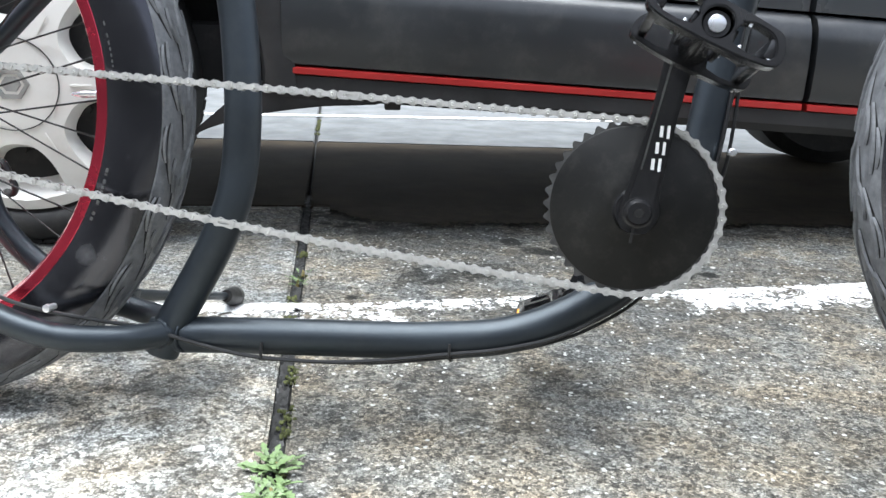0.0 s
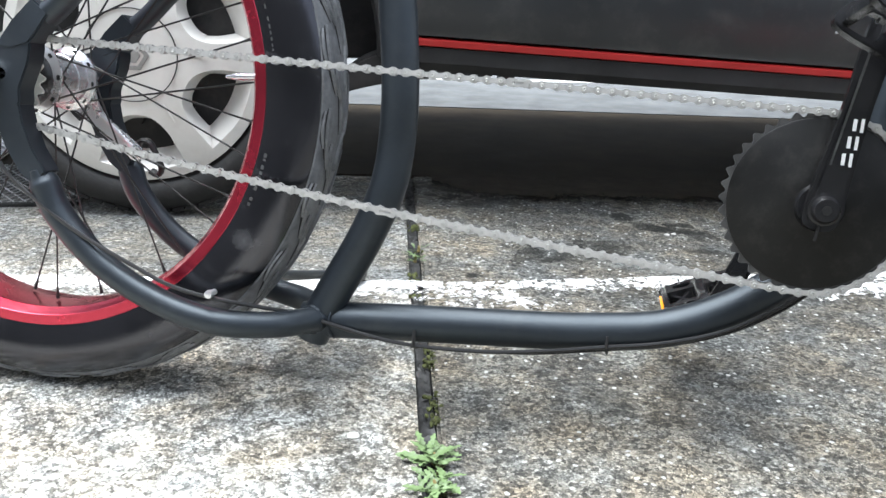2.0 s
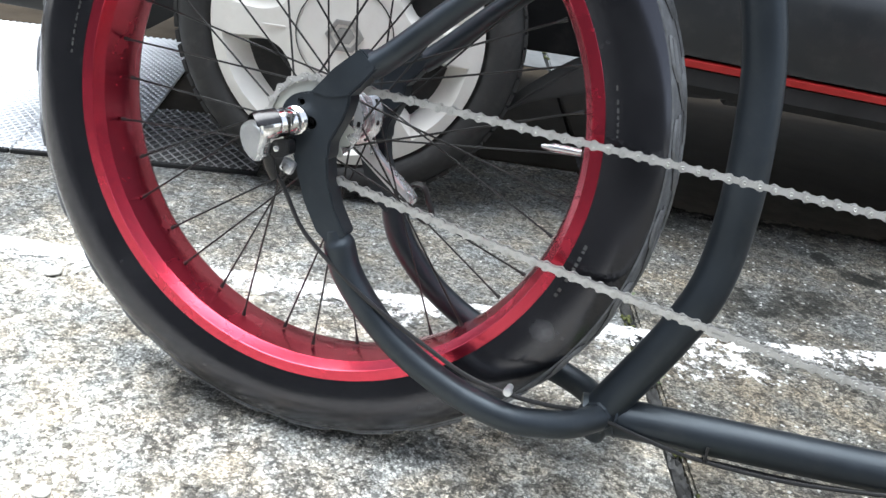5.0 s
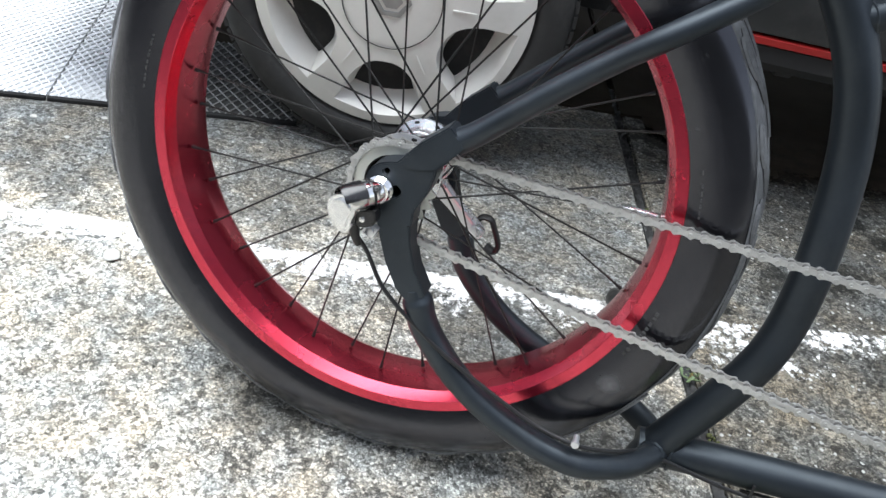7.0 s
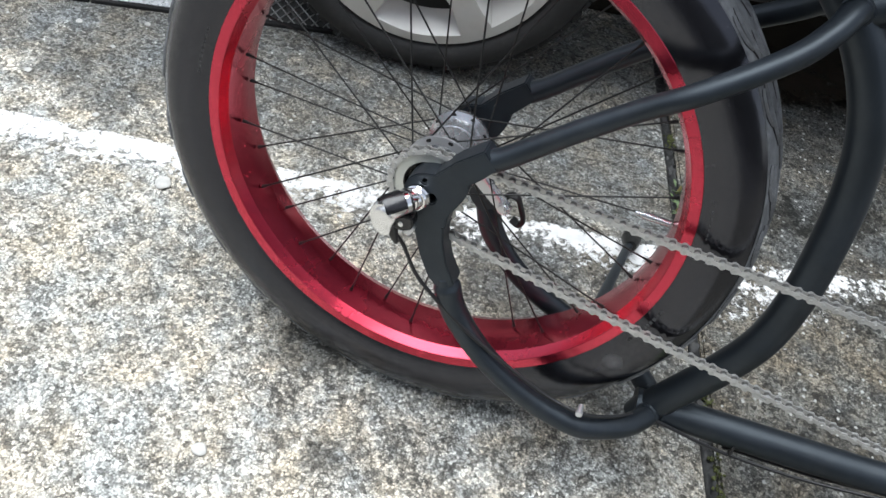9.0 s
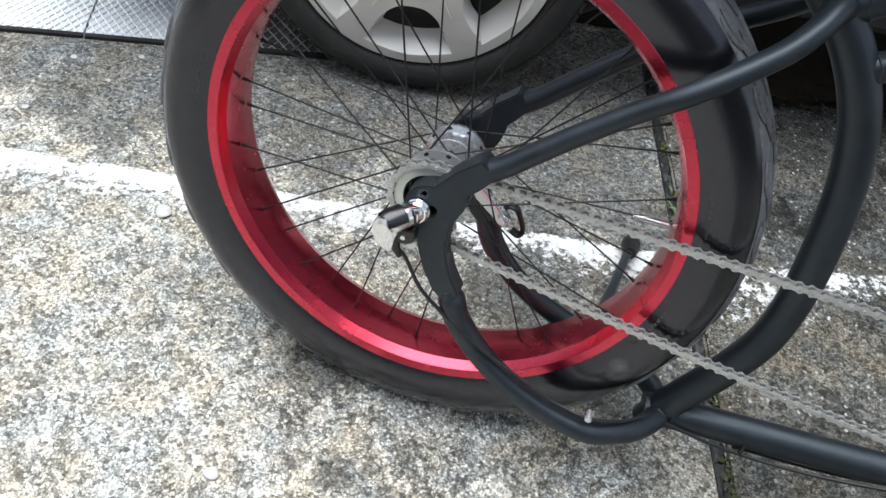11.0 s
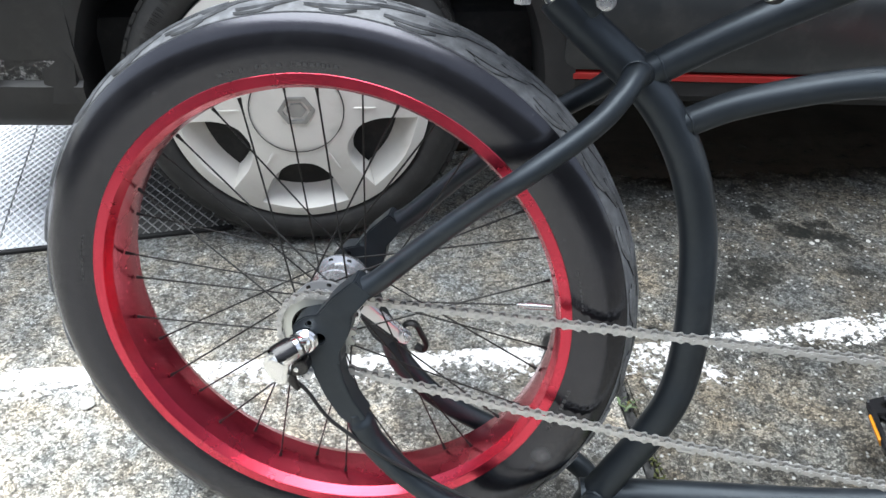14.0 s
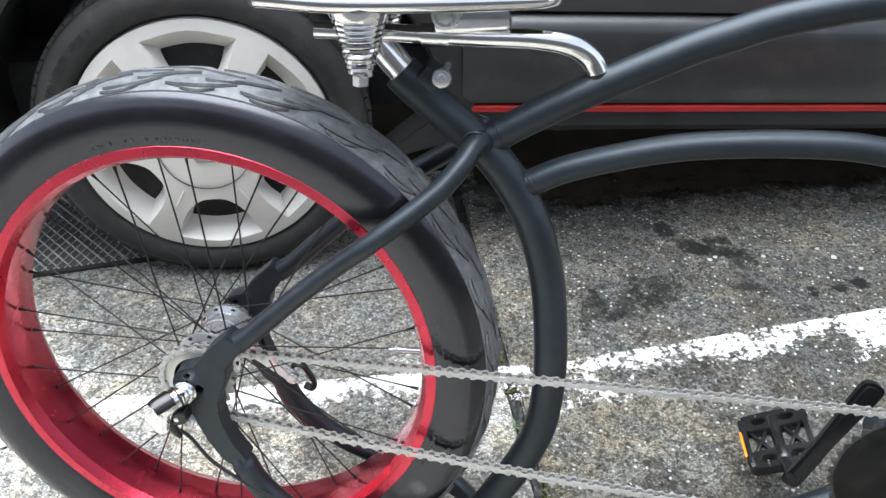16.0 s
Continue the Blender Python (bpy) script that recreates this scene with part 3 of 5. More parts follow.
for s, SY in ((-1, 0.083), (1, 0.076)):      # how far out the stays and dropouts lie
    part("seat_stay", tube([(0.305, s * 0.004, 0.604), (0.296, s * 0.022, 0.612), (0.285, s * 0.042, 0.597), (0.262, s * 0.060, 0.572), (0.208, s * SY, 0.530), (0.1648, s * SY, 0.4945), (0.1175, s * SY, 0.4515), (0.072, s * SY, 0.4070), (0.054, s * SY, 0.3925)], [0.0135, 0.0135, 0.0130, 0.0128, 0.0122, 0.0122, 0.0125, 0.0132, 0.0140], 20, flat=0.85), FRAME, frame_tube)
    part("chain_stay", tube([(0.0435, s * (SY + 0.0085), 0.2440), (0.0490, s * (SY + 0.0020), 0.2300), (0.063, s * SY, 0.200), (0.098, s * SY, 0.163), (0.139, s * (SY + 0.001), 0.136), (0.188, s * (SY + 0.001), 0.1155), (0.236, s * (SY - 0.002), 0.1050), (0.268, s * 0.064, 0.1015), (0.290, s * 0.048, 0.1005), (0.306, s * 0.028, 0.1005), (0.316, s * 0.010, 0.1000)], [0.0060, 0.0150, 0.0146, 0.0138, 0.0135, 0.0135, 0.0135, 0.0135, 0.0135, 0.0135, 0.0138], 20, flat=0.98), FRAME, frame_tube)
    drop = rounded([(0.0070, 0.3630), (0.0250, 0.3655), (0.0425, 0.3670), (0.0415, 0.3490), (0.0360, 0.3340), (0.0310, 0.3210), (0.0302, 0.3060), (0.0140, 0.3025), (-0.0010, 0.3015), (-0.0030, 0.3110), (-0.0130, 0.3150), (-0.0185, 0.3310), (-0.0185, 0.3446), (-0.0140, 0.3530), (-0.0060, 0.3590)], 4)
    slot = [(-0.0080, 0.3295), (0.0115, 0.3295), (0.0145, 0.3320), (0.0155, 0.3350), (0.0145, 0.3380), (0.0115, 0.3405), (-0.0080, 0.3405)]
    eye = ring_points(-0.001, 0.3520, 0.0028, 14)
    part("dropout", plate(drop, s * SY - 0.0125, s * SY + 0.0125, bevel=0.0014, holes=(slot, eye)), FRAME, frame_tube, "thick black dropout plate with axle slot")
    tail = [(0.0060, 0.3620), (0.0240, 0.3860), (0.0468, 0.4080), (0.0645, 0.3940), (0.0520, 0.3765), (0.0425, 0.3650), (0.0240, 0.3590)]
    part("stay_end", plate(tail, s * SY - 0.0136, s * SY + 0.0136, bevel=0.0016), FRAME, frame_tube, "flattened stay end")
    leg = [(-0.0035, 0.3050), (0.0300, 0.3070), (0.0335, 0.2880), (0.0430, 0.2640), (0.0575, 0.2415), (0.0440, 0.2275), (0.0285, 0.2390), (0.0130, 0.2640), (0.0030, 0.2880)]
    part("stay_socket", plate(leg, s * SY - 0.0122, s * SY + 0.0122, bevel=0.0012), FRAME, frame_tube, "flat black leg of the dropout, welded to the stay")


def weld(a, b, r, n, name="weld_bead"):
    """A ring of overlapping beads round a tube's end."""
    a, b = Vector(a), Vector(b)
    d = (b - a).normalized()
    u = Vector((0, 1, 0))
    w = d.cross(u)
    r -= 0.0008
    pts = [a + r * (math.cos(2 * math.pi * k / n) * u + math.sin(2 * math.pi * k / n) * w) + d * 0.0012 * math.sin(7.0 * k) for k in range(n + 1)]
    part(name, tube(pts, [0.0012 + 0.0003 * (k % 2) for k in range(n + 1)], 7, 2), FRAME, frame_tube)


weld((0.320, 0, 0.617), (0.338, 0, 0.628), 0.0162, 26)
weld((0.354, 0, 0.5655), (0.366, 0, 0.5715), 0.0142, 24)
weld((0.330, 0, 0.0978), (0.345, 0, 0.0992), 0.0195, 28)
for s in (-1, 1):
    p = Vector((0.296, s * 0.022, 0.612))
    part("weld_bead", tube([p + Vector((0.0130 * math.cos(a), s * 0.003 * math.sin(a), 0.0130 * math.sin(a))) for a in (2 * math.pi * k / 20 for k in range(21))], [0.0010 + 0.0003 * (k % 2) for k in range(21)], 7, 2), FRAME, frame_tube)
    p = Vector((0.311, s * 0.018, 0.1005))
    part("weld_bead", tube([p + Vector((0.011 * math.cos(a), s * 0.004 * math.cos(a), 0.013 * math.sin(a))) for a in (2 * math.pi * k / 20 for k in range(21))], [0.0024 + 0.0011 * (k % 2) for k in range(21)], 7, 2), FRAME, frame_tube)
part("seat_clamp", tube([(0.217, 0, 0.6745), (0.2215, 0, 0.6700), (0.238, 0, 0.6555), (0.241, 0, 0.6528)], [0.0190, 0.0196, 0.0196, 0.0190], 28, curve=False), FRAME, frame_tube)
bm = rod((0.261, -0.024, 0.677), (0.261, 0.020, 0.677), 0.0045)
lathe([(-0.032, 0.0030), (-0.0318, 0.0052), (-0.0285, 0.0058), (-0.0280, 0.0086), (-0.0255, 0.0096), (-0.0235, 0.0096)], (0.261, 0, 0.677), 28, bm)
part("clamp_bolt", bm, ALLOY, bike, "silver seat clamp bolt")
bm = block((0.024, 0.034, 0.020), pose(0.249, 0, 0.672, 0, 42, 0), 0.004)
part("clamp_lug", bm, FRAME, frame_tube)

# rear wheel
RIM = [(-SIDE + 0.0010, RF), (-SIDE, RF - 0.0012), (-SIDE + 0.0004, 0.2534), (-SIDE + 0.0010, 0.2528), (-SIDE + 0.0116, 0.2472), (-SIDE + 0.0122, 0.2468), (-0.010, 0.2440), (0, 0.2434)]
RIM += [(-y, r) for y, r in RIM[-2::-1]] + [(SIDE - 0.004, RF), (SIDE - 0.006, 0.255), (0, 0.2465), (-SIDE + 0.006, 0.255), (-SIDE + 0.004, RF)]
wheel = part("rear_wheel", lathe(RIM, HUB, 192, closed=True), RED, bike, "wide red anodised rim", crease=14)


def tyre_mesh(hub, rout, half, rin):
    h = rout - rin
    prof = [(-half * 0.86, rin - 0.004), (-half * 0.92, rin + 0.006), (-half * 1.00, rin + 0.22 * h), (-half * 1.04, rin + 0.42 * h), (-half * 1.035, rin + 0.53 * h), (-half * 1.00, rin + 0.62 * h), (-half * 0.94, rin + 0.71 * h), (-half * 0.87, rin + 0.778 * h), (-half * 0.80, rin + 0.826 * h), (-half * 0.785, rin + 0.826 * h), (-half * 0.77, rin + 0.79 * h)]
    prof += [(-y, r) for y, r in prof[::-1]]
    prof += [(half * 0.76, rin - 0.001), (half * 0.76, rin + 0.3 * h), (0, rin + 0.8 * h), (-half * 0.76, rin + 0.3 * h), (-half * 0.76, rin - 0.001)]
    return lathe(prof, hub, 160, closed=True)


def crown(rout, rin, v):
    return rout - (rout - rin) * (0.14 * v * v + 0.10 * v**4)


def tread_mesh(hub, rout, half, count, seed, rin=0.261, groove=False):
    """A band of worn rubber over the crown with curved, pointed lugs, or dark strips painting the shaded grooves round
    them.
    """
    rnd = random.Random(seed)
    cols = [-0.79, -0.78, -0.74, -0.64, -0.5, -0.3, -0.1, 0.1, 0.3, 0.5, 0.64, 0.74, 0.78, 0.79]
    bm = bmesh.new() if groove else lathe([(half * v, crown(rout - 0.0025, rin, v) - (0.006 if abs(v) > 0.785 else 0.0)) for v in cols] + [(half * 0.74, rin + 0.05), (0, rout - 0.012), (-half * 0.74, rin + 0.05)], hub, 160, closed=True)

    def on(a, v, lift):
        r = crown(rout - 0.0025, rin, v) + lift
        return (hub[0] + r * math.cos(a), hub[1] + half * v, hub[2] + r * math.sin(a))

    step = 2 * math.pi / count
    # start along the unit, height on the crown, length, rise, bow, half width: long leaves, short commas, centre darts
    kinds = ((0.00, 0.40, 0.86, 0.20, 0.07, 0.062), (0.30, 0.66, 0.50, 0.06, 0.05, 0.034), (0.52, 0.06, 0.62, 0.20, -0.05, 0.050), (0.95, 0.24, 0.46, 0.13, 0.04, 0.040))
    for i in range(count):
        for s in (-1, 1):
            for a0, v0, length, rise, bow, wide in kinds:
                base = (i + a0 + (0.5 if s > 0 else 0) + rnd.uniform(-0.05, 0.05)) * step
                long = length * rnd.uniform(0.92, 1.08)
                rows = []
                for k in range(11):
                    t = k / 10
                    a = base + long * step * t
                    swell = math.sin(math.pi * min(1.0, 0.03 + 0.94 * t)) ** 0.8
                    v = v0 + rise * t + bow * math.sin(math.pi * t)
                    if groove:
                        # a dark crescent along the leaf's outer edge and round its blunt end
                        lo, hi = v + wide * swell * 0.75, v + wide * swell * (1.75 + 0.5 * t) + 0.004
                        edge_set = ((lo, 0.0002), ((lo + hi) / 2, 0.0006), (hi, 0.0002))
                    else:
                        w = wide * swell
                        edge_set = ((v - w, -0.0008), (v - 0.72 * w, 0.0021), (v + 0.60 * w, 0.0027), (v + w, -0.0008))
                    rows.append([bm.verts.new(on(a, s * min(0.775, q), lift)) for q, lift in edge_set])
                for p, q in zip(rows, rows[1:]):
                    for k in range(len(p) - 1):
                        bm.faces.new((p[k], p[k + 1], q[k + 1], q[k]))
    bmesh.ops.recalc_face_normals(bm, faces=bm.faces)
    return bm


tyre = part("tyre", tyre_mesh(HUB, RT, 0.046, 0.261), TYRE, wheel, "fat smooth-walled black tyre")
tagged(part("tread", tread_mesh(HUB, RT, 0.046, 27, 5), TREAD, wheel, "worn grey tread lugs"), kind="stuff")
tagged(part("tread_groove_shade", tread_mesh(HUB, RT, 0.046, 27, 5, groove=True), GROOVE_SHADE, wheel, "dark strips for the shaded grooves round the lugs"), kind="stuff")


def lettering(hub, r, a0, a1, y, size, seed):
    """Moulded marks too small to read: bars of their size."""
    rnd = random.Random(seed)
    bm = bmesh.new()
    a = a0
    while a < a1:
        w = rnd.choice((0.003, 0.0045, 0.006))
        if rnd.random() > 0.18:
            m = Matrix.Translation((hub[0] + r * math.cos(a), y, hub[2] + r * math.sin(a))) @ pose(0, 0, 0, 0, 90 - math.degrees(a), 0)
            block((w * 0.7, 0.0012, size), m, 0.0, bm)
        a += (w + 0.0015) / r
    return bm


LETTERS = bmesh.new()
for a0, a1, r in ((1.50, 1.95, 0.2735), (-0.42, -0.22, 0.274), (2.9, 3.1, 0.276), (0.15, 0.32, 0.276)):
    merge(LETTERS, lettering(HUB, r, a0, a1, -0.0452, 0.0032, int(a0 * 10) + 20))
tagged(part("sidewall_lettering", LETTERS, SAND, wheel), kind="stuff")

hub = part("hub", lathe([(-0.042, 0.014), (-0.040, 0.027), (-0.037, 0.0375), (-0.0345, 0.0380), (-0.033, 0.032), (-0.030, 0.0275), (-0.012, 0.0265), (-0.0115, 0.0258), (0.0115, 0.0258), (0.012, 0.0265), (0.026, 0.0280), (0.030, 0.0345), (0.033, 0.0350), (0.035, 0.0340), (0.037, 0.030), (0.048, 0.027), (0.054, 0.018)], HUB, 64), ALLOY, wheel, "silver geared hub shell with spoke flanges")
part("axle", rod((0, -0.095, HUB[2]), (0, 0.090, HUB[2]), 0.005), ALLOY, wheel)
HOLES = bmesh.new()
SPOKES = []
for i in range(36):
    side = -1 if i % 2 else 1
    a = 2 * math.pi * (i + 0.25) / 36
    cross = 0.62 if (i // 2) % 2 else -0.62
    rh = 0.0345 if side < 0 else 0.0312
    fa = a + cross * 1.45
    p = Vector((rh * math.cos(fa), side * 0.0345, HUB[2] + rh * math.sin(fa)))
    q = Vector((0.2390 * math.cos(a), side * 0.010, HUB[2] + 0.2390 * math.sin(a)))
    SPOKES.append((p, q))
    lathe([(side * 0.0275, 0.0019), (side * 0.0384, 0.0019)], (p.x, 0, p.z), 8, HOLES)
unit = bpy.data.meshes.new("spoke")
b1 = rod((0, 0, 0), (0, 0, 1), 0.00105, 6)
b1.to_mesh(unit)
b1.free()
unit.materials.append(SPOKE)
tip = bpy.data.meshes.new("nipple")
b1 = tube([(0, 0, -0.007), (0, 0, -0.003), (0, 0, 0.0), (0, 0, 0.003)], [0.0013, 0.0015, 0.0020, 0.0022], 8, curve=False)
b1.to_mesh(tip)
b1.free()
tip.materials.append(SPOKE)
for p, q in SPOKES:
    d = q - p
    turn = d.to_track_quat("Z", "Y").to_matrix().to_4x4()
    share("spoke", unit, wheel, Matrix.Translation(p) @ turn @ Matrix.Diagonal((1, 1, d.length, 1)))
    share("nipple", tip, wheel, Matrix.Translation(q) @ turn)
tagged(part("spoke_holes", HOLES, PLASTIC, wheel), kind="stuff")
bm = tube([(0.203, 0, 0.345), (0.206, 0, 0.345), (0.210, 0, 0.3452), (0.215, 0, 0.3455)], [0.0015, 0.0026, 0.0026, 0.0044], 14, curve=False)
tube([(0.214, 0, 0.3455), (0.228, 0, 0.346), (0.241, 0, 0.3465)], [0.0043, 0.0041, 0.0036], 14, bm=bm, curve=False)
part("valve", bm, ALLOY, wheel, "silver tyre valve")


def sprocket_mesh(teeth, pitch_r, tooth, y0, y1, bore, centre):
    out = []
    n = teeth * 8
    for k in range(n):
        a = 2 * math.pi * k / n
        ph = (k % 8) / 8
        out.append((centre[0] + (pitch_r + tooth * math.cos(2 * math.pi * ph) - 0.0008) * math.cos(a), centre[2] + (pitch_r + tooth * math.cos(2 * math.pi * ph) - 0.0008) * math.sin(a)))
    return plate(out, y0, y1, holes=(ring_points(centre[0], centre[2], bore, 48),) if bore else ())


CY, FY = -0.071, -0.042            # chain line at the sprocket and at the chainring
REAR, FRONT = (0.0, CY, 0.332), (0.7845, FY, 0.2647)
RR, FR = 20, 40
rr, fr = 0.0127 / (2 * math.sin(math.pi / RR)), 0.0127 / (2 * math.sin(math.pi / FR))
part("rear_sprocket", sprocket_mesh(RR, rr, 0.0032, CY - 0.0014, CY + 0.0014, 0.0275, REAR), ZINC, wheel, "silver rear sprocket")
part("sprocket_carrier", lathe([(-0.040, 0.030), (CY + 0.003, 0.0305), (CY + 0.002, 0.0285), (CY - 0.001, 0.0280), (CY - 0.001, 0.0262), (CY + 0.008, 0.0250), (CY + 0.009, 0.0215), (CY - 0.002, 0.0205), (CY - 0.004, 0.0180), (CY - 0.004, 0.012)], HUB, 48), GLOSS, wheel, "black hub carrier with dust cap")

# gear box, nut and cable at the axle
BRIGHT = worn("polished cast alloy", (0.88, 0.88, 0.87), 0.22, metal=0.85, spread=0.04, relief=0.02, dusty=0.03)
box = part("gear_box", tube([(-0.0030, -0.1025, 0.3350), (-0.0070, -0.1070, 0.3338), (-0.0130, -0.1140, 0.3320)], [0.0112, 0.0122, 0.0124], 32, curve=False), CHROME, bike, "chromed gear shift barrel on the axle end")
# black ring stands for a dark stripe reflected in the chrome
part("barrel_band", tube([(-0.0085, -0.1087, 0.3334), (-0.0098, -0.1102, 0.3330)], 0.0130, 32, curve=False), GLOSS, box, "black band for a dark reflection")
part("barrel_end", tube([(-0.0125, -0.1135, 0.3322), (-0.0140, -0.1150, 0.3316), (-0.0215, -0.1235, 0.3290), (-0.0240, -0.1265, 0.3282), (-0.0255, -0.1280, 0.3276)], [0.0120, 0.0128, 0.0128, 0.0116, 0.0070], 32, curve=False), CHROME, box, "rounded chrome end of the barrel")
bm = tube([(-0.0135, -0.1145, 0.3318), (-0.0240, -0.1265, 0.3282), (-0.0275, -0.1302, 0.3270)], [0.0136, 0.0136, 0.0120], 32, curve=False, cap=False)
bmesh.ops.delete(bm, geom=[f for f in bm.faces if f.calc_center_median().z < 0.3300 - 0.0036 * (-0.019 - f.calc_center_median().x) / 0.0105], context="FACES")
part("top_cover", bm, GLOSS, box, "glossy black cover over the barrel")
# thin chrome rods drawn for the highlight streaks on top
for dx, dz in ((0.0, 0.0), (0.0050, 0.0022)):
    part("cover_streak", tube([(-0.0165 + dx, -0.1175, 0.3432 + dz * 0.2), (-0.0255 + dx, -0.1275, 0.3400 + dz * 0.2)], 0.0012, 8, curve=False), CHROME, box)
part("shift_lever", plate(rounded([(-0.0385, 0.3180), (-0.0372, 0.3275), (-0.0285, 0.3335), (-0.0190, 0.3310), (-0.0130, 0.3225), (-0.0150, 0.3110), (-0.0155, 0.3020), (-0.0230, 0.2985), (-0.0330, 0.3060)], 4), -0.1345, -0.1180, bevel=0.0040), BRIGHT, box, "bright cast lever under the box")
part("lever_window", plate(rounded([(-0.0140, 0.3150), (-0.0090, 0.3190), (0.0010, 0.3200), (0.0030, 0.3090), (-0.0060, 0.3030), (-0.0145, 0.3040)], 4), -0.1190, -0.1030, bevel=0.001), GLOSS, box, "dark opening beside the lever")
part("lever_pin", lathe([(-0.1205, 0.0012), (-0.1202, 0.0026), (-0.1185, 0.0030), (-0.1170, 0.0030)], (-0.0085, 0, 0.3110), 16), BRIGHT, box)
part("axle_nut", lathe([(-0.1090, 0.0085), (-0.1092, 0.0108), (-0.1070, 0.0122), (-0.1045, 0.0108), (-0.1035, 0.0108), (-0.1015, 0.0128), (-0.0975, 0.0130), (-0.0955, 0.0118), (-0.0955, 0.0085)], (-0.0030, 0, 0.3355), 40, closed=True), CHROME, bike, "ribbed chrome axle nut")
end = part("axle_end", block((0.0105, 0.018, 0.0105), pose(-0.0030, -0.1080, 0.3375, 0, -6, 0), 0.0015), CHROME, bike, "square chrome axle end")
part("axle_socket", block((0.0062, 0.004, 0.0062), pose(-0.0030, -0.1165, 0.3375, 0, -6, 0), 0.0006), PLASTIC, end)
part("cable_lug", block((0.013, 0.008, 0.013), pose(-0.005, -0.0970, 0.2930, 0, 20, 0), 0.003), ALLOY, bike)
part("lug_screw", lathe([(-0.1035, 0.0020), (-0.1032, 0.0040), (-0.1000, 0.0044)], (-0.005, 0, 0.2930), 14), ALLOY, bike)
part("cable_end", tube([(-0.017, -0.1140, 0.303), (-0.0147, -0.1140, 0.293), (-0.010, -0.1120, 0.282)], [0.0058, 0.0048, 0.0030], 12), PLASTIC, bike)
part("gear_cable", tube([(-0.0139, -0.1050, 0.2859), (-0.0035, -0.1000, 0.2705), (0.0180, -0.0980, 0.2375), (0.0568, -0.0960, 0.2069), (0.0941, -0.0940, 0.1828), (0.1500, -0.0920, 0.1561), (0.1914, -0.0900, 0.1387), (0.2353, -0.0860, 0.1300), (0.2700, -0.0620, 0.1200), (0.3013, -0.0300, 0.1085), (0.3431, -0.0181, 0.0956), (0.3853, -0.0129, 0.0865), (0.4274, -0.0087, 0.0822), (0.4927, -0.0039, 0.0828), (0.5514, 0.0005, 0.0890), (0.6152, 0.0052, 0.0994), (0.6667, 0.0089, 0.1078), (0.7190, 0.0129, 0.1227), (0.7592, 0.0171, 0.1430), (0.7975, 0.0208, 0.1703), (0.8358, 0.0245, 0.2178), (0.8646, 0.0273, 0.2899), (0.8778, 0.0281, 0.3885), (0.8884, 0.0297, 0.4875), (0.9145, 0.0315, 0.6141)], 0.0022, 8, 6), CABLE, bike, "thin black gear cable")
part("brake_cable", tube([(0.4125, 0.0051, 0.0770), (0.5279, 0.0138, 0.0803), (0.6152, 0.0202, 0.0925), (0.6667, 0.0239, 0.1007), (0.7190, 0.0279, 0.1156), (0.7615, 0.0312, 0.1355), (0.8059, 0.0344, 0.1686), (0.8473, 0.0373, 0.2261), (0.8777, 0.0391, 0.2992), (0.8869, 0.0396, 0.4035), (0.8972, 0.0403, 0.4874), (0.9251, 0.0423, 0.6142)], 0.0019, 8, 6), CABLE, bike)
part("cable_stop", lathe([(-0.0950, 0.0022), (-0.0946, 0.0038), (-0.0905, 0.0043), (-0.0895, 0.0032), (-0.080, 0.0032)], (0.231, 0, 0.1352), 14), ALLOY, bike, "small bright cable stop screw")
part("cable_stop", lathe([(-0.032, 0.0030), (-0.031, 0.0040), (-0.024, 0.0042), (-0.010, 0.0030)], (0.8803, 0.0441, 0.3212), 14), ALLOY, bike, "small bright cable stop screw")
for x, z in ((0.420, 0.0885), (0.6155, 0.1005)):
    y = 0.075 * (x - 0.28)
    part("cable_tie", tube([(x, y - 0.021, z + 0.010), (x, y - 0.022, z - 0.003), (x + 0.001, y - 0.012, z - 0.010), (x + 0.001, y + 0.006, z - 0.011)], 0.0016, 6), CABLE, bike)

# reaction arm and clip on the far side
arm_plate = part("brake_arm", plate(rounded([(-0.014, 0.330), (0.012, 0.332), (0.028, 0.296), (0.070, 0.264), (0.078, 0.253), (0.071, 0.244), (0.060, 0.248), (0.010, 0.283), (-0.014, 0.302)], 4), 0.054, 0.0570, bevel=0.0008), ALLOY, bike, "silver brake reaction arm")
part("arm_ridge", tube([(0.022, 0.0535, 0.296), (0.066, 0.0535, 0.259)], 0.0022, 8, curve=False), ALLOY, arm_plate)
part("arm_bolt", lathe([(0.0475, 0.0030), (0.0478, 0.0058), (0.0500, 0.0066), (0.0505, 0.0085), (0.0535, 0.0085)], (0.069, 0, 0.2535), 20), ALLOY, bike, "bright reaction arm bolt")
part("arm_clip", tube([(0.064, 0.064, 0.256), (0.070, 0.064, 0.266), (0.080, 0.064, 0.266), (0.086, 0.065, 0.256), (0.094, 0.066, 0.238), (0.090, 0.068, 0.229), (0.080, 0.069, 0.232)], 0.0032, 10, flat=1.8), PLASTIC, bike, "black reaction arm clip")

# chain
chain_root = part("chain", lathe([(FY - 0.0004, 0.0020), (FY + 0.0004, 0.0020)], (FRONT[0] + fr, 0, FRONT[2]), 6), CHAIN, bike, "grey roller chain")


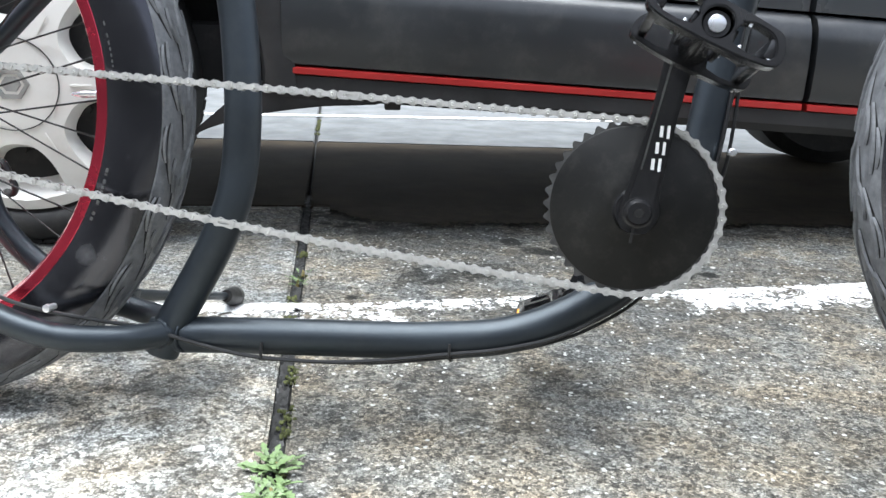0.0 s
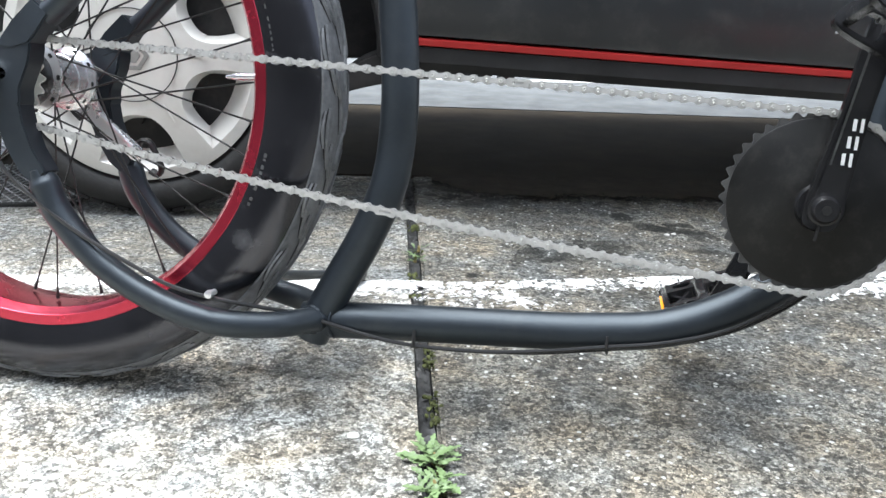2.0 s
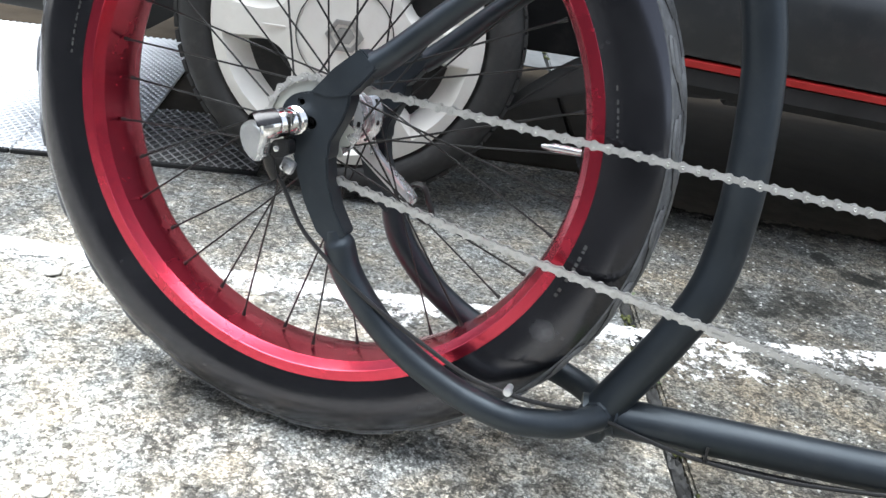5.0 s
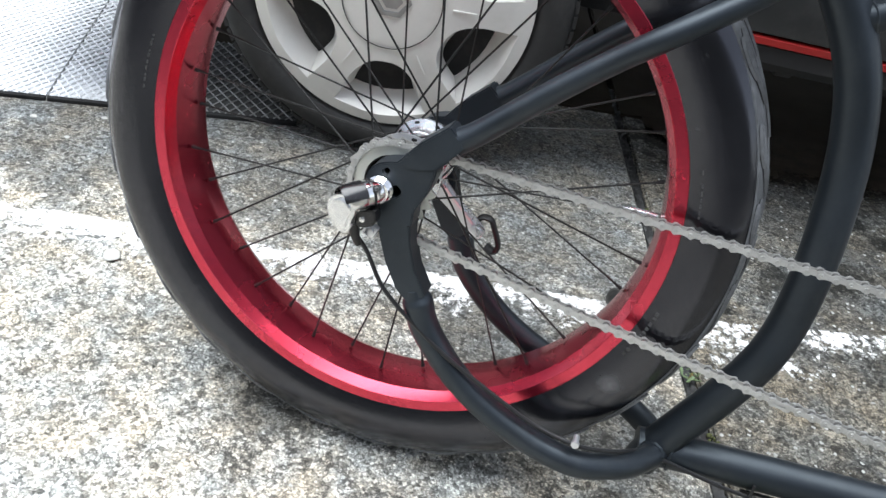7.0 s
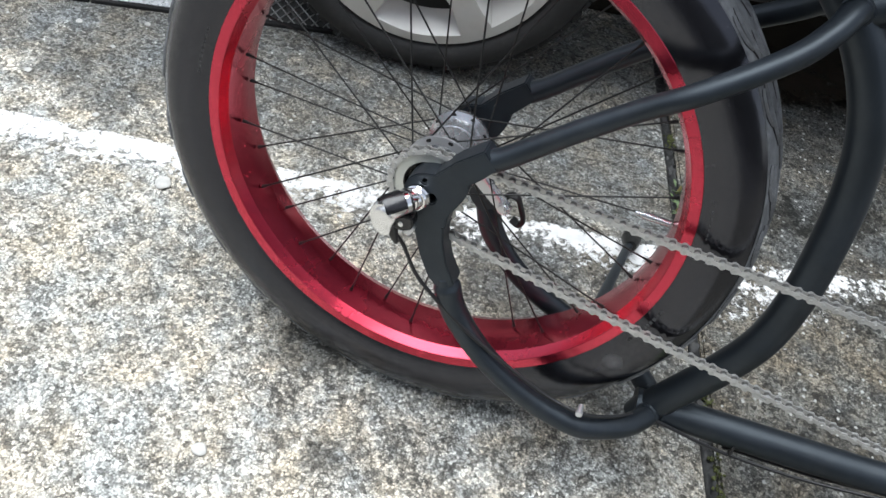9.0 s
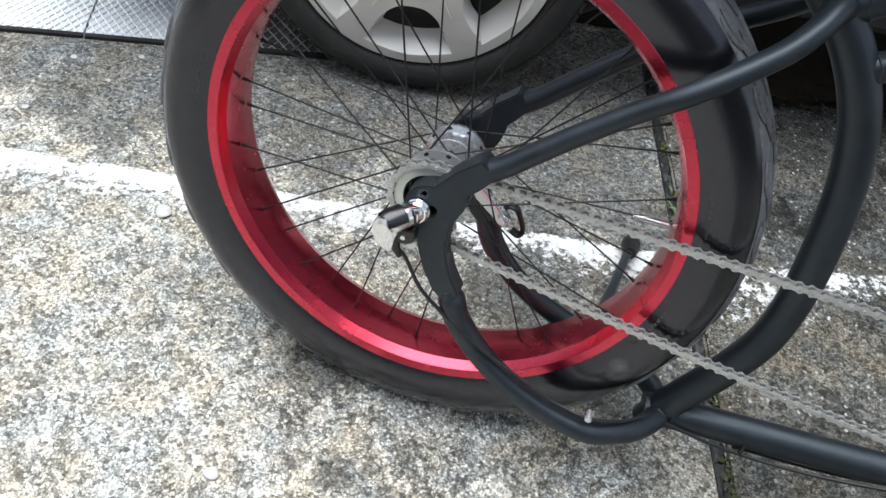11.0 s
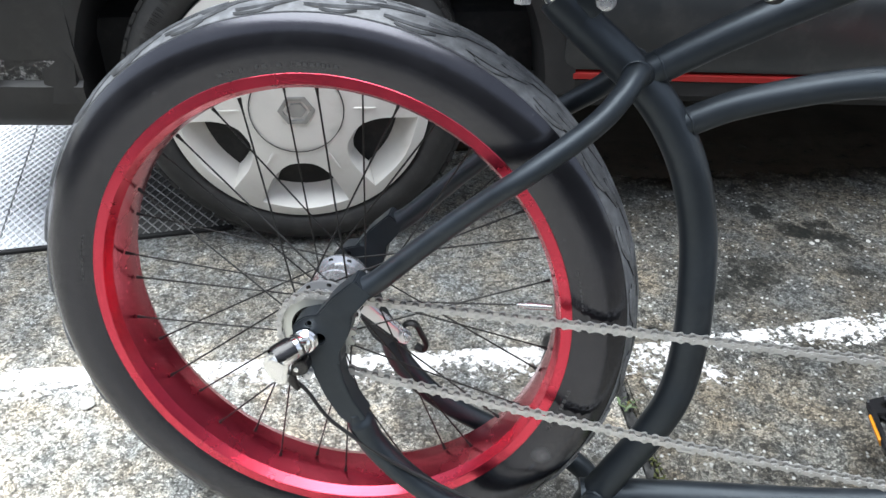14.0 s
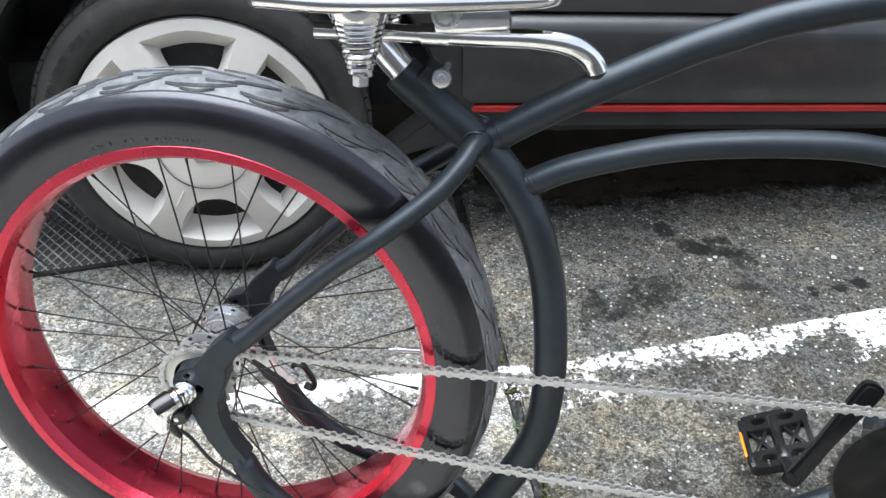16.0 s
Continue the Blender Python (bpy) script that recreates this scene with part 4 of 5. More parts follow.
def link_mesh(outer):
    bm = bmesh.new()
    half, r, waist = 0.00635, 0.0043 if outer else 0.0041, 0.0021
    loop = []
    for sgn in (1, -1):
        for k in range(7):
            a = radians(-78 + 156 * k / 6) + (0 if sgn > 0 else math.pi)
            loop.append((sgn * half + r * math.cos(a), r * math.sin(a)))
        loop += [(sgn * 0.0022, waist * 1.12 * sgn), (-sgn * 0.0022, waist * 1.12 * sgn)]
    y = 0.0044 if outer else 0.0030
    for s in (-1, 1):
        plate(loop, s * y - 0.00055, s * y + 0.00055, bm)
    plates = len(bm.faces)
    for x in (-half, half):
        if outer:
            lathe([(-0.0056, 0.0008), (-0.0060, 0.0013), (-0.0058, 0.0018), (-0.0049, 0.0020), (0.0055, 0.0018)], (x, 0, 0), 10, bm)
        else:
            lathe([(-0.0026, 0.0036), (0.0026, 0.0036)], (x, 0, 0), 9, bm)
    for k, f in enumerate(bm.faces):
        f.material_index = 1 if k >= plates else 0
    me = bpy.data.meshes.new("link")
    bm.to_mesh(me)
    bm.free()
    me.materials.append(CHAIN)
    me.materials.append(PINHEAD if outer else GREASE)
    return me


d = Vector((FRONT[0] - REAR[0], FRONT[2] - REAR[2]))
span, head = d.length, math.atan2(d.y, d.x)
tilt = math.asin((fr - rr) / span)
top = head + tilt + math.pi / 2
low = head - tilt - math.pi / 2
run = span * math.cos(tilt)
arc_f, arc_r = fr * (math.pi + 2 * tilt), rr * (math.pi - 2 * tilt)
total = 2 * run + arc_f + arc_r
count = 2 * round(total / 0.0127 / 2)


def along(s):
    """The place and heading on the chain's loop, from the top of the rear sprocket forwards."""
    s %= total
    if s < run:
        a = Vector((REAR[0] + rr * math.cos(top), REAR[2] + rr * math.sin(top)))
        u = Vector((math.sin(top), -math.cos(top)))
        return a + u * s, math.atan2(u.y, u.x)
    s -= run
    if s < arc_f:
        a = top - s / fr
        return Vector((FRONT[0] + fr * math.cos(a), FRONT[2] + fr * math.sin(a))), a - math.pi / 2
    s -= arc_f
    if s < run:
        a = Vector((FRONT[0] + fr * math.cos(low), FRONT[2] + fr * math.sin(low)))
        u = Vector((math.sin(low), -math.cos(low)))
        sag = -0.010 * 4 * (s / run) * (1 - s / run)
        return a + u * s + Vector((0, sag)), math.atan2(u.y, u.x)
    s -= run
    a = low - s / rr
    return Vector((REAR[0] + rr * math.cos(a), REAR[2] + rr * math.sin(a))), a - math.pi / 2


def line_y(x):
    """The chain's place across the bicycle: it runs slightly aslant."""
    return CY + (FY - CY) * min(1.0, max(0.0, (x - 0.02) / (FRONT[0] - 0.10)))


SLANT = math.degrees(math.atan2(FY - CY, FRONT[0]))
LINKS = (link_mesh(True), link_mesh(False))
for k in range(count):
    p, _ = along(total * k / count)
    q, _ = along(total * (k + 1) / count)
    ang = math.atan2(q.y - p.y, q.x - p.x)
    share("link", LINKS[k % 2], chain_root, pose((p.x + q.x) / 2, line_y((p.x + q.x) / 2), (p.y + q.y) / 2, 0, 0, SLANT if 0.05 < p.x < FRONT[0] - 0.08 else 0) @ pose(0, 0, 0, 0, -math.degrees(ang), 0))

p, ang = along(run + arc_f + run * 0.485)
clip = rounded([(-0.0105, 0.0), (-0.0085, 0.0040), (0.0, 0.0032), (0.0085, 0.0040), (0.0105, 0.0), (0.0085, -0.0040), (0.0, -0.0032), (-0.0085, -0.0040)], 3)
master = part("master_link", plate(clip, -0.0064, -0.0052, holes=([(-0.0055, 0.0011), (0.0060, 0.0011), (0.0060, -0.0011), (-0.0055, -0.0011)],)), CHAIN, chain_root, "spring clip of the chain's joining link")
master.matrix_basis = pose(p.x, line_y(p.x), p.y, 0, 0, SLANT) @ pose(0, 0, 0, 0, -math.degrees(ang), 0)
p, ang = along(0.512)
share("master_link", master.data, chain_root, pose(p.x, line_y(p.x), p.y, 0, 0, SLANT) @ pose(0, 0, 0, 0, -math.degrees(ang), 0))

# crankset
ring = part("chainring", sprocket_mesh(FR, fr, 0.0026, FY - 0.0016, FY + 0.0016, 0.060, FRONT), TOOTH, bike, "dark steel-toothed chainring")
part("chainring_disc", lathe([(FY + 0.004, 0.072), (FY + 0.003, 0.0760), (FY - 0.0030, 0.0762), (FY - 0.0036, 0.0753), (FY - 0.0040, 0.030), (FY - 0.0050, 0.028)], (FRONT[0], 0, FRONT[2]), 96), RING, ring, "solid matt black chainring disc, smudged with dust")
AXIS = (0.7882, 0.0, 0.2626)
SWING = (0.0283, 0.1496)


def crank_arm(y0, y1, swing, name, label):
    a = math.atan2(swing[1], swing[0])
    u, w = Vector((math.cos(a), math.sin(a))), Vector((-math.sin(a), math.cos(a)))
    ln = math.hypot(*swing)
    c = Vector((AXIS[0], AXIS[2]))
    def at(s, t):
        p = c + u * s + w * t
        return (p.x, p.y)
    out = [at(-0.019, -0.007), at(-0.012, -0.0150), at(0.010, -0.0155), at(0.035, -0.0140), at(ln * 0.6, -0.0118), at(ln + 0.004, -0.0125), at(ln + 0.013, -0.006), at(ln + 0.013, 0.006), at(ln + 0.004, 0.0125), at(ln * 0.6, 0.0118), at(0.035, 0.0140), at(0.010, 0.0155), at(-0.012, 0.0150), at(-0.019, 0.007)]
    return part(name, plate(rounded(out, 3), y0, y1, bevel=0.0045), GLOSS, bike, label)


arm = crank_arm(-0.066, -0.049, SWING, "crank_arm", "gloss black crank arm with white print")
part("crank_spacer", lathe([(-0.0510, 0.020), (-0.0390, 0.026)], AXIS, 28), GLOSS, bike)
bm = lathe([(-0.0750, 0.0045), (-0.0748, 0.0098), (-0.0710, 0.0120), (-0.0650, 0.0127), (-0.0620, 0.0127)], (AXIS[0], 0, AXIS[2]), 40)
part("crank_bolt", bm, GLOSS, arm, "round black crank bolt cap")
part("bolt_ring", lathe([(-0.0678, 0.0127), (-0.0674, 0.0142), (-0.0640, 0.0146)], (AXIS[0], 0, AXIS[2]), 40), GLOSS, arm)
part("bolt_socket", lathe([(-0.0755, 0.0045), (-0.0745, 0.0045)], (AXIS[0], 0, AXIS[2]), 6), PLASTIC, arm)
part("pinch_slot", block((0.0022, 0.0014, 0.016), pose(AXIS[0] - 0.004, -0.0662, AXIS[2] - 0.020, 0, 8, 0)), PLASTIC, arm)
part("arm_ridge", plate([(AXIS[0] + SWING[0] * f + o, AXIS[2] + SWING[1] * f) for f, o in ((0.26, -0.0085), (0.26, -0.0070), (0.93, -0.0055), (0.93, -0.0075))], -0.0665, -0.0658), TOOTH, arm)
mark = bmesh.new()
sw = Vector(SWING).normalized()
ac = Vector((-sw.y, sw.x))
turn_by = -math.degrees(math.atan2(sw.y, sw.x))
for k, s0 in enumerate((0.040, 0.054, 0.068)):
    for off, ln, wd in ((-0.0034, 0.0115, 0.0026), (0.0026, 0.0100, 0.0030)):
        p = Vector((AXIS[0], AXIS[2])) + sw * (s0 + ln / 2 + 0.0010 * k) + ac * (off - 0.0035)
        block((ln, 0.0006, wd), pose(p.x, -0.0663, p.y, 0, turn_by - 9, 0), 0.0, mark)
part("print", mark, WHITE, arm, "white printed mark")
crank_arm(0.104, 0.120, (-0.0605, -0.1400), "crank_arm", "gloss black crank arm")


PIN_MESH = bpy.data.meshes.new("grip_pin")
b1 = rod((0, 0, -0.003), (0, 0, 0.003), 0.0014, 6)
b1.to_mesh(PIN_MESH)
b1.free()
PIN_MESH.materials.append(ALLOY)


def holed_frame(y, deep, half):
    """A cast side frame with a round middle opening and a tapering window on either side."""
    out = rounded([(-0.054, -0.35 * half), (-0.048, 0.75 * half), (-0.034, half), (0.0, 1.12 * half), (0.034, half), (0.048, 0.75 * half), (0.054, -0.35 * half), (0.044, -0.95 * half), (0.0, -1.12 * half), (-0.044, -0.95 * half)], 3)
    holes = [ring_points(0.0, 0.0, 0.80 * half, 20)]
    for s in (-1, 1):
        holes.append(rounded([(s * x, z * half) for x, z in ((0.0165, 0.55), (0.032, 0.70), (0.0425, 0.45), (0.0475, -0.30), (0.040, -0.66), (0.0165, -0.60))][::s], 2))
    return plate(out, y - deep / 2, y + deep / 2, bevel=0.0011, holes=holes)


def pedal(centre, m, name, mat, label, reflector):
    """A platform cage: two long rails with windows, cross bars, spindle barrel and grip pins."""
    body = part(name, lathe([(-0.046, 0.010), (-0.040, 0.013), (-0.012, 0.0085), (0.012, 0.0085), (0.040, 0.013), (0.046, 0.010)], (0, 0, 0), 20), mat, bike, label)
    body.matrix_basis = Matrix.Translation(centre) @ m
    for s in (-1, 1):
        if s < 0 and not reflector:
            part("cage", holed_frame(-0.045, 0.014, 0.0150), mat, body)
            part("spindle_cap", lathe([(-0.048, 0.0052), (-0.0475, 0.0066), (-0.030, 0.0068)], (0, 0, 0), 24), ALLOY, body, "grey spindle end cap")
            for x in (-0.0155, 0.0155):
                part("rib", block((0.005, 0.070, 0.010), pose(x, -0.004, 0), 0.0012), mat, body)
            continue
        outer = rounded([(-0.048, s * 0.050), (-0.030, s * 0.056), (0.030, s * 0.056), (0.048, s * 0.050)] + [(0.048, s * 0.026), (0.024, s * 0.020), (-0.024, s * 0.020), (-0.048, s * 0.026)], 3)
        if not reflector:
            part("cage", holed_frame(0.044, 0.014, 0.0140), mat, body)
            continue
        holes = [rounded([(x + 0.0105 * p, s * (0.038 + 0.0062 * q)) for p, q in ((-1, 0), (-0.75, 0.9), (0.75, 0.9), (1, 0), (0.6, -0.9), (-0.6, -0.9))], 3) for x in (-0.0205, 0.0205)]
        cage = plate(outer, -0.008, 0.008, bevel=0.0012, holes=holes)
        bmesh.ops.rotate(cage, matrix=Euler((radians(90), 0, 0)).to_matrix(), verts=cage.verts)
        part("cage", cage, mat, body)
    for x in (-0.044, 0.044):
        part("rail", block((0.008, 0.100, 0.017), pose(x, 0, 0), 0.0025), mat, body)
    for x in (-0.045, -0.022, 0.022, 0.045):
        for y in (-0.049, 0.049):
            for z in (-0.0105, 0.0105):
                share("grip_pin", PIN_MESH, body, pose(x, y, z))
    if reflector:
        for x, tilt in ((-0.024, 28), (0.024, -28), (-0.024, -28), (0.024, 28)):
            part("rib", block((0.0050, 0.052, 0.0090), pose(x, 0, 0, 0, 0, tilt), 0.0012), mat, body)
        part("reflector", block((0.006, 0.052, 0.012), pose(-0.0485, 0, 0), 0.0015), AMBER, body, "amber pedal reflector")
    return body


P1 = (0.820, -0.150, 0.408)
pedal(P1, pose(0, 0, 0, -8, 24, 0), "pedal", GLOSS, "black alloy platform pedal with grip pins", False)
part("pedal_spindle", rod((P1[0], -0.115, P1[2]), (P1[0], -0.055, P1[2]), 0.0065), ALLOY, bike)
P2 = (0.722, 0.184, 0.1245)
pedal(P2, pose(0, 0, 0, 6, -22, 0) @ Matrix.Diagonal((0.95, 0.92, 1, 1)), "pedal", GLOSS, "black platform pedal with amber reflector", True)
part("pedal_spindle", rod((P2[0], 0.100, P2[2]), (P2[0], 0.146, P2[2]), 0.0065), GLOSS, bike)

# kickstand
part("kickstand", tube([(0.218, 0.088, 0.117), (0.221, 0.125, 0.111), (0.229, 0.205, 0.097), (0.2445, 0.345, 0.074)], [0.0100, 0.0088, 0.0076, 0.0068], 14, flat=0.8), FRAME, bike, "black steel kickstand leg")
part("stand_mount", block((0.036, 0.024, 0.022), pose(0.216, 0.086, 0.118, 0, 14, 0), 0.005), FRAME, bike)
part("stand_foot", tube([(0.2470, 0.335, 0.0760), (0.2465, 0.348, 0.0735), (0.2460, 0.362, 0.0712), (0.2458, 0.376, 0.0695), (0.2458, 0.384, 0.0690)], [0.0090, 0.0125, 0.0150, 0.0140, 0.0080], 18), PLASTIC, bike, "bulbous black rubber stand foot")

# seat post, springs and saddle carrier
part("seat_post", tube([(0.230, 0, 0.663), (0.2066, 0, 0.6900), (0.180, 0, 0.720)], 0.0148, 28), CHROME, bike, "chrome seat post")
part("seat_rail", tube([(0.136, -0.012, 0.7145), (0.205, -0.012, 0.7150), (0.285, -0.012, 0.7150), (0.345, -0.010, 0.7155), (0.380, -0.006, 0.7105), (0.400, 0.0, 0.6980), (0.410, 0.0, 0.6830)], [0.0085, 0.0085, 0.0090, 0.0098, 0.0108, 0.0112, 0.0112], 24), CHROME, bike, "bent chrome saddle rail")
part("rail_cap", tube([(0.409, 0, 0.685), (0.413, 0, 0.675)], 0.0122, 20, curve=False), PLASTIC, bike)
part("rail_sleeve", tube([(0.240, -0.012, 0.7150), (0.266, -0.012, 0.7152)], 0.0112, 24, curve=False), CHROME, bike)


def coil(x, y, z0, z1, r0, r1, turns, wire):
    pts = []
    n = turns * 14
    for k in range(n + 1):
        t = k / n
        a = 2 * math.pi * turns * t
        r = r0 + (r1 - r0) * t
        pts.append((x + r * math.cos(a), y + r * math.sin(a), z0 + (z1 - z0) * t))
    return tube(pts, wire, 7, curve=False)


for s in (-1, 1):
    spring = part("spring", coil(0.190, s * 0.060, 0.6870, 0.7390, 0.0085, 0.0238, 10, 0.0025), CHROME, bike, "conical chrome saddle spring")
    part("spring_cup", tube([(0.190, s * 0.060, 0.7385), (0.190, s * 0.060, 0.7400), (0.190, s * 0.060, 0.7470), (0.190, s * 0.060, 0.7520)], [0.0230, 0.0275, 0.0290, 0.0290], 32, curve=False), CHROME, spring, "chrome cup over the spring")
    part("spring_bolt", tube([(0.190, s * 0.060, 0.6810), (0.190, s * 0.060, 0.7480)], 0.004, 10, curve=False), CHROME, spring)
    part("spring_nut", tube([(0.190, s * 0.060, 0.6770), (0.190, s * 0.060, 0.6865)], 0.0080, 6, curve=False), ALLOY, spring)
bm = block((0.072, 0.040, 0.034), pose(0.287, -0.004, 0.7390, 0, -6, 0), 0.005)
clampbox = part("saddle_clamp", bm, CHROME, bike, "chrome saddle clamp with bolt")
part("clamp_bolt", lathe([(-0.040, 0.0030), (-0.0395, 0.0062), (-0.0370, 0.0070), (-0.0368, 0.0095), (-0.0385, 0.0100), (-0.0380, 0.0128), (-0.033, 0.0138), (-0.022, 0.0138)], (0.2645, 0, 0.7390), 20), ALLOY, clampbox)
LOOP = [(0.100, -0.076), (0.094, 0.0), (0.100, 0.076), (0.19, 0.082), (0.34, 0.032), (0.362, 0.0), (0.34, -0.032), (0.19, -0.082)]
bm = tube([(x, y, 0.755) for x, y in LOOP + LOOP[:1]], 0.0082, 14)
part("saddle_frame", bm, CHROME, bike, "chrome saddle pan rim")
base = part("saddle_base", plate(rounded(LOOP[::-1], 4), -0.004, 0.0), PLASTIC, bike)
base.matrix_basis = Matrix.Translation((0, 0, 0.761)) @ pose(0, 0, 0, 90, 0, 0)

# front wheel
FH = (1.321, 0.0, 0.332)
fwheel = part("front_wheel", lathe(RIM, FH, 192, closed=True), RED, bike, "wide red anodised rim", crease=14)
part("tyre", tyre_mesh(FH, RT, 0.046, 0.261), TYRE, fwheel, "fat smooth-walled black tyre")
tagged(part("tread", tread_mesh(FH, RT, 0.046, 27, 6), TREAD, fwheel, "worn grey tread lugs"), kind="stuff")
tagged(part("tread_groove_shade", tread_mesh(FH, RT, 0.046, 27, 6, groove=True), GROOVE_SHADE, fwheel, "dark strips for the shaded grooves round the lugs"), kind="stuff")
part("hub", lathe([(-0.05, 0.010), (-0.034, 0.028), (-0.026, 0.017), (0.026, 0.017), (0.034, 0.028), (0.05, 0.010)], FH, 40), ALLOY, fwheel)
for p, q in SPOKES:
    d = q - p
    turn = d.to_track_quat("Z", "Y").to_matrix().to_4x4()
    share("spoke", unit, fwheel, Matrix.Translation(p + Vector((FH[0], 0, 0))) @ turn @ Matrix.Diagonal((1, 1, d.length, 1)))
for s in (-1, 1):
    part("fork_blade", tube([(0.985, s * 0.02, 0.60), (1.02, s * 0.06, 0.56), (1.15, s * 0.066, 0.46), (1.348, s * 0.066, 0.332)], 0.013, 16), FRAME, bike)


# ---- parked car ----
CAR_YAW, RAKE, LIFT = 13.0, 2.67, 0.0445
WHEEL = (-0.211, 0.588, 0.291)
car = thing("parked_van", pose(*WHEEL) @ pose(0, 0, 0, 0, 0, CAR_YAW), "dark grey parked van with black sills and a red stripe", "van")
BODY = worn("grey side moulding", (0.0180, 0.0200, 0.0220), 0.32, spec=0.7, spread=0.12, stain=5, grain=900, relief=0.12, dusty=0.12)
GREYPAINT = worn("dark grey car paint", (0.036, 0.041, 0.047), 0.28, spec=0.75, spread=0.1, stain=3, relief=0.01, dusty=0.05)
SILL = worn("black sill plastic", (0.019, 0.019, 0.0195), 0.48, spec=0.4, spread=0.3, stain=8, relief=0.1, dusty=0.05)
STRIPE = worn("red stripe", (0.33, 0.012, 0.010), 0.5, spread=0.12, stain=10, relief=0.02, dusty=0.05)
COVER = worn("silver wheel cover paint", (0.66, 0.645, 0.61), 0.40, metal=0.2, spread=0.07, stain=7, relief=0.03, dusty=0.22, dust=(0.33, 0.29, 0.23))
RUBBER = worn("car tyre rubber", (0.017, 0.017, 0.017), 0.7, spread=0.3, stain=12, relief=0.2, dusty=0.22, dust=(0.13, 0.12, 0.11))
BLACK = worn("black underbody", (0.026, 0.026, 0.026), 0.85, spec=0.15, stain=6, dusty=0.1)
BADGE = worn("dull badge metal", (0.30, 0.30, 0.29), 0.35, metal=0.6, relief=0.02)
RC = 0.2206


def lean_z(u, z, rake=RAKE, lift=LIFT):
    return z + lift - math.tan(radians(rake)) * u


def shell(u0, u1, profile, steps=24, rake=RAKE, lift=LIFT):
    """A body side: (v, z) profile, v inwards, drawn along u and following the car's rake."""
    bm = bmesh.new()
    rows = []
    for k in range(steps + 1):
        u = u0 + (u1 - u0) * k / steps
        rows.append([bm.verts.new((u, v, lean_z(u, z, rake, lift) - WHEEL[2])) for v, z in profile])
    for a, b in zip(rows, rows[1:]):
        for i in range(len(profile) - 1):
            bm.faces.new((a[i], b[i], b[i + 1], a[i + 1]))
    for r in (rows[0], rows[-1]):
        bm.faces.new(r if r is rows[-1] else r[::-1])
    bmesh.ops.recalc_face_normals(bm, faces=bm.faces)
    return bm


V0 = 0.008                         # the body side lies a little behind the wheel's face
PANEL = [(0.20, 0.3095), (V0 + 0.014, 0.3090), (V0 + 0.004, 0.3125), (V0, 0.324), (V0 - 0.004, 0.380), (V0 - 0.002, 0.420), (V0 + 0.003, 0.444), (V0 + 0.013, 0.460), (V0 + 0.034, 0.470), (0.20, 0.473)]
part("door_moulding", shell(0.445, 1.398, PANEL), BODY, car, "matt grey plastic door moulding")
part("door_moulding", shell(1.411, 2.30, PANEL), BODY, car, "matt grey plastic door moulding")
UPPER = [(0.20, 0.472), (V0 + 0.024, 0.473), (V0 + 0.022, 0.495), (V0 + 0.026, 0.75), (V0 + 0.04, 1.00), (V0 + 0.10, 1.65), (V0 + 0.20, 1.80), (0.40, 1.80)]
part("door", shell(0.445, 1.398, UPPER), GREYPAINT, car, "glossy dark grey door")
part("door", shell(1.411, 2.30, UPPER), GREYPAINT, car, "glossy dark grey door")
part("red_stripe", shell(0.447, 1.399, [(0.10, 0.2940), (V0 + 0.006, 0.2938), (V0 + 0.003, 0.2955), (V0 + 0.003, 0.3050), (V0 + 0.006, 0.3070), (0.10, 0.3075)]), STRIPE, car, "bright red stripe")
part("red_stripe", shell(1.410, 2.30, [(0.10, 0.2940), (V0 + 0.006, 0.2938), (V0 + 0.003, 0.2955), (V0 + 0.003, 0.3050), (V0 + 0.006, 0.3070), (0.10, 0.3075)]), STRIPE, car, "bright red stripe")
part("sill", shell(0.440, 2.30, [(0.30, 0.254), (0.080, 0.248), (V0 + 0.020, 0.251), (V0 + 0.008, 0.266), (V0 + 0.008, 0.2920), (0.30, 0.2923)]), SILL, car, "black plastic sill")
part("underbody", block((2.95, 1.10, 0.12), pose(1.12, 0.68, 0.045), 0.02), BLACK, car)
# unseen roof and far side, added so the body blocks sky light
part("roof", block((3.30, 0.96, 0.05), pose(0.86, 0.72, 1.80 - WHEEL[2]), 0.02), GREYPAINT, car)
part("far_side", block((3.30, 0.05, 1.50), pose(0.96, 1.24, 1.010 - WHEEL[2]), 0.02), GREYPAINT, car)
part("rear_end", block((0.05, 1.20, 1.50), pose(2.62, 0.68, 1.035 - WHEEL[2]), 0.02), GREYPAINT, car)
part("rear_quarter", shell(2.312, 2.60, UPPER), GREYPAINT, car)
part("nose", block((0.05, 1.16, 0.70), pose(-0.70, 0.68, 0.66 - WHEEL[2]), 0.02), GREYPAINT, car)
part("bonnet", block((0.66, 1.14, 0.04), pose(-0.40, 0.68, 1.02 - WHEEL[2], 0, -4, 0), 0.015), GREYPAINT, car)
FLAP = [(0.27, 0.195), (0.31, 0.215), (0.384, 0.238), (0.44, 0.249), (0.516, 0.259), (0.62, 0.268), (0.50, 0.300), (0.43, 0.302), (0.385, 0.29), (0.33, 0.25)]
part("arch_flap", plate(rounded([(u, z - WHEEL[2]) for u, z in FLAP], 4), V0 + 0.020, V0 + 0.09, bevel=0.004), SILL, car, "black plastic flap behind the wheel arch")
part("jacking_lug", block((0.030, 0.030, 0.020), pose(0.640, 0.060, 0.263 - WHEEL[2]), 0.004), SILL, car)


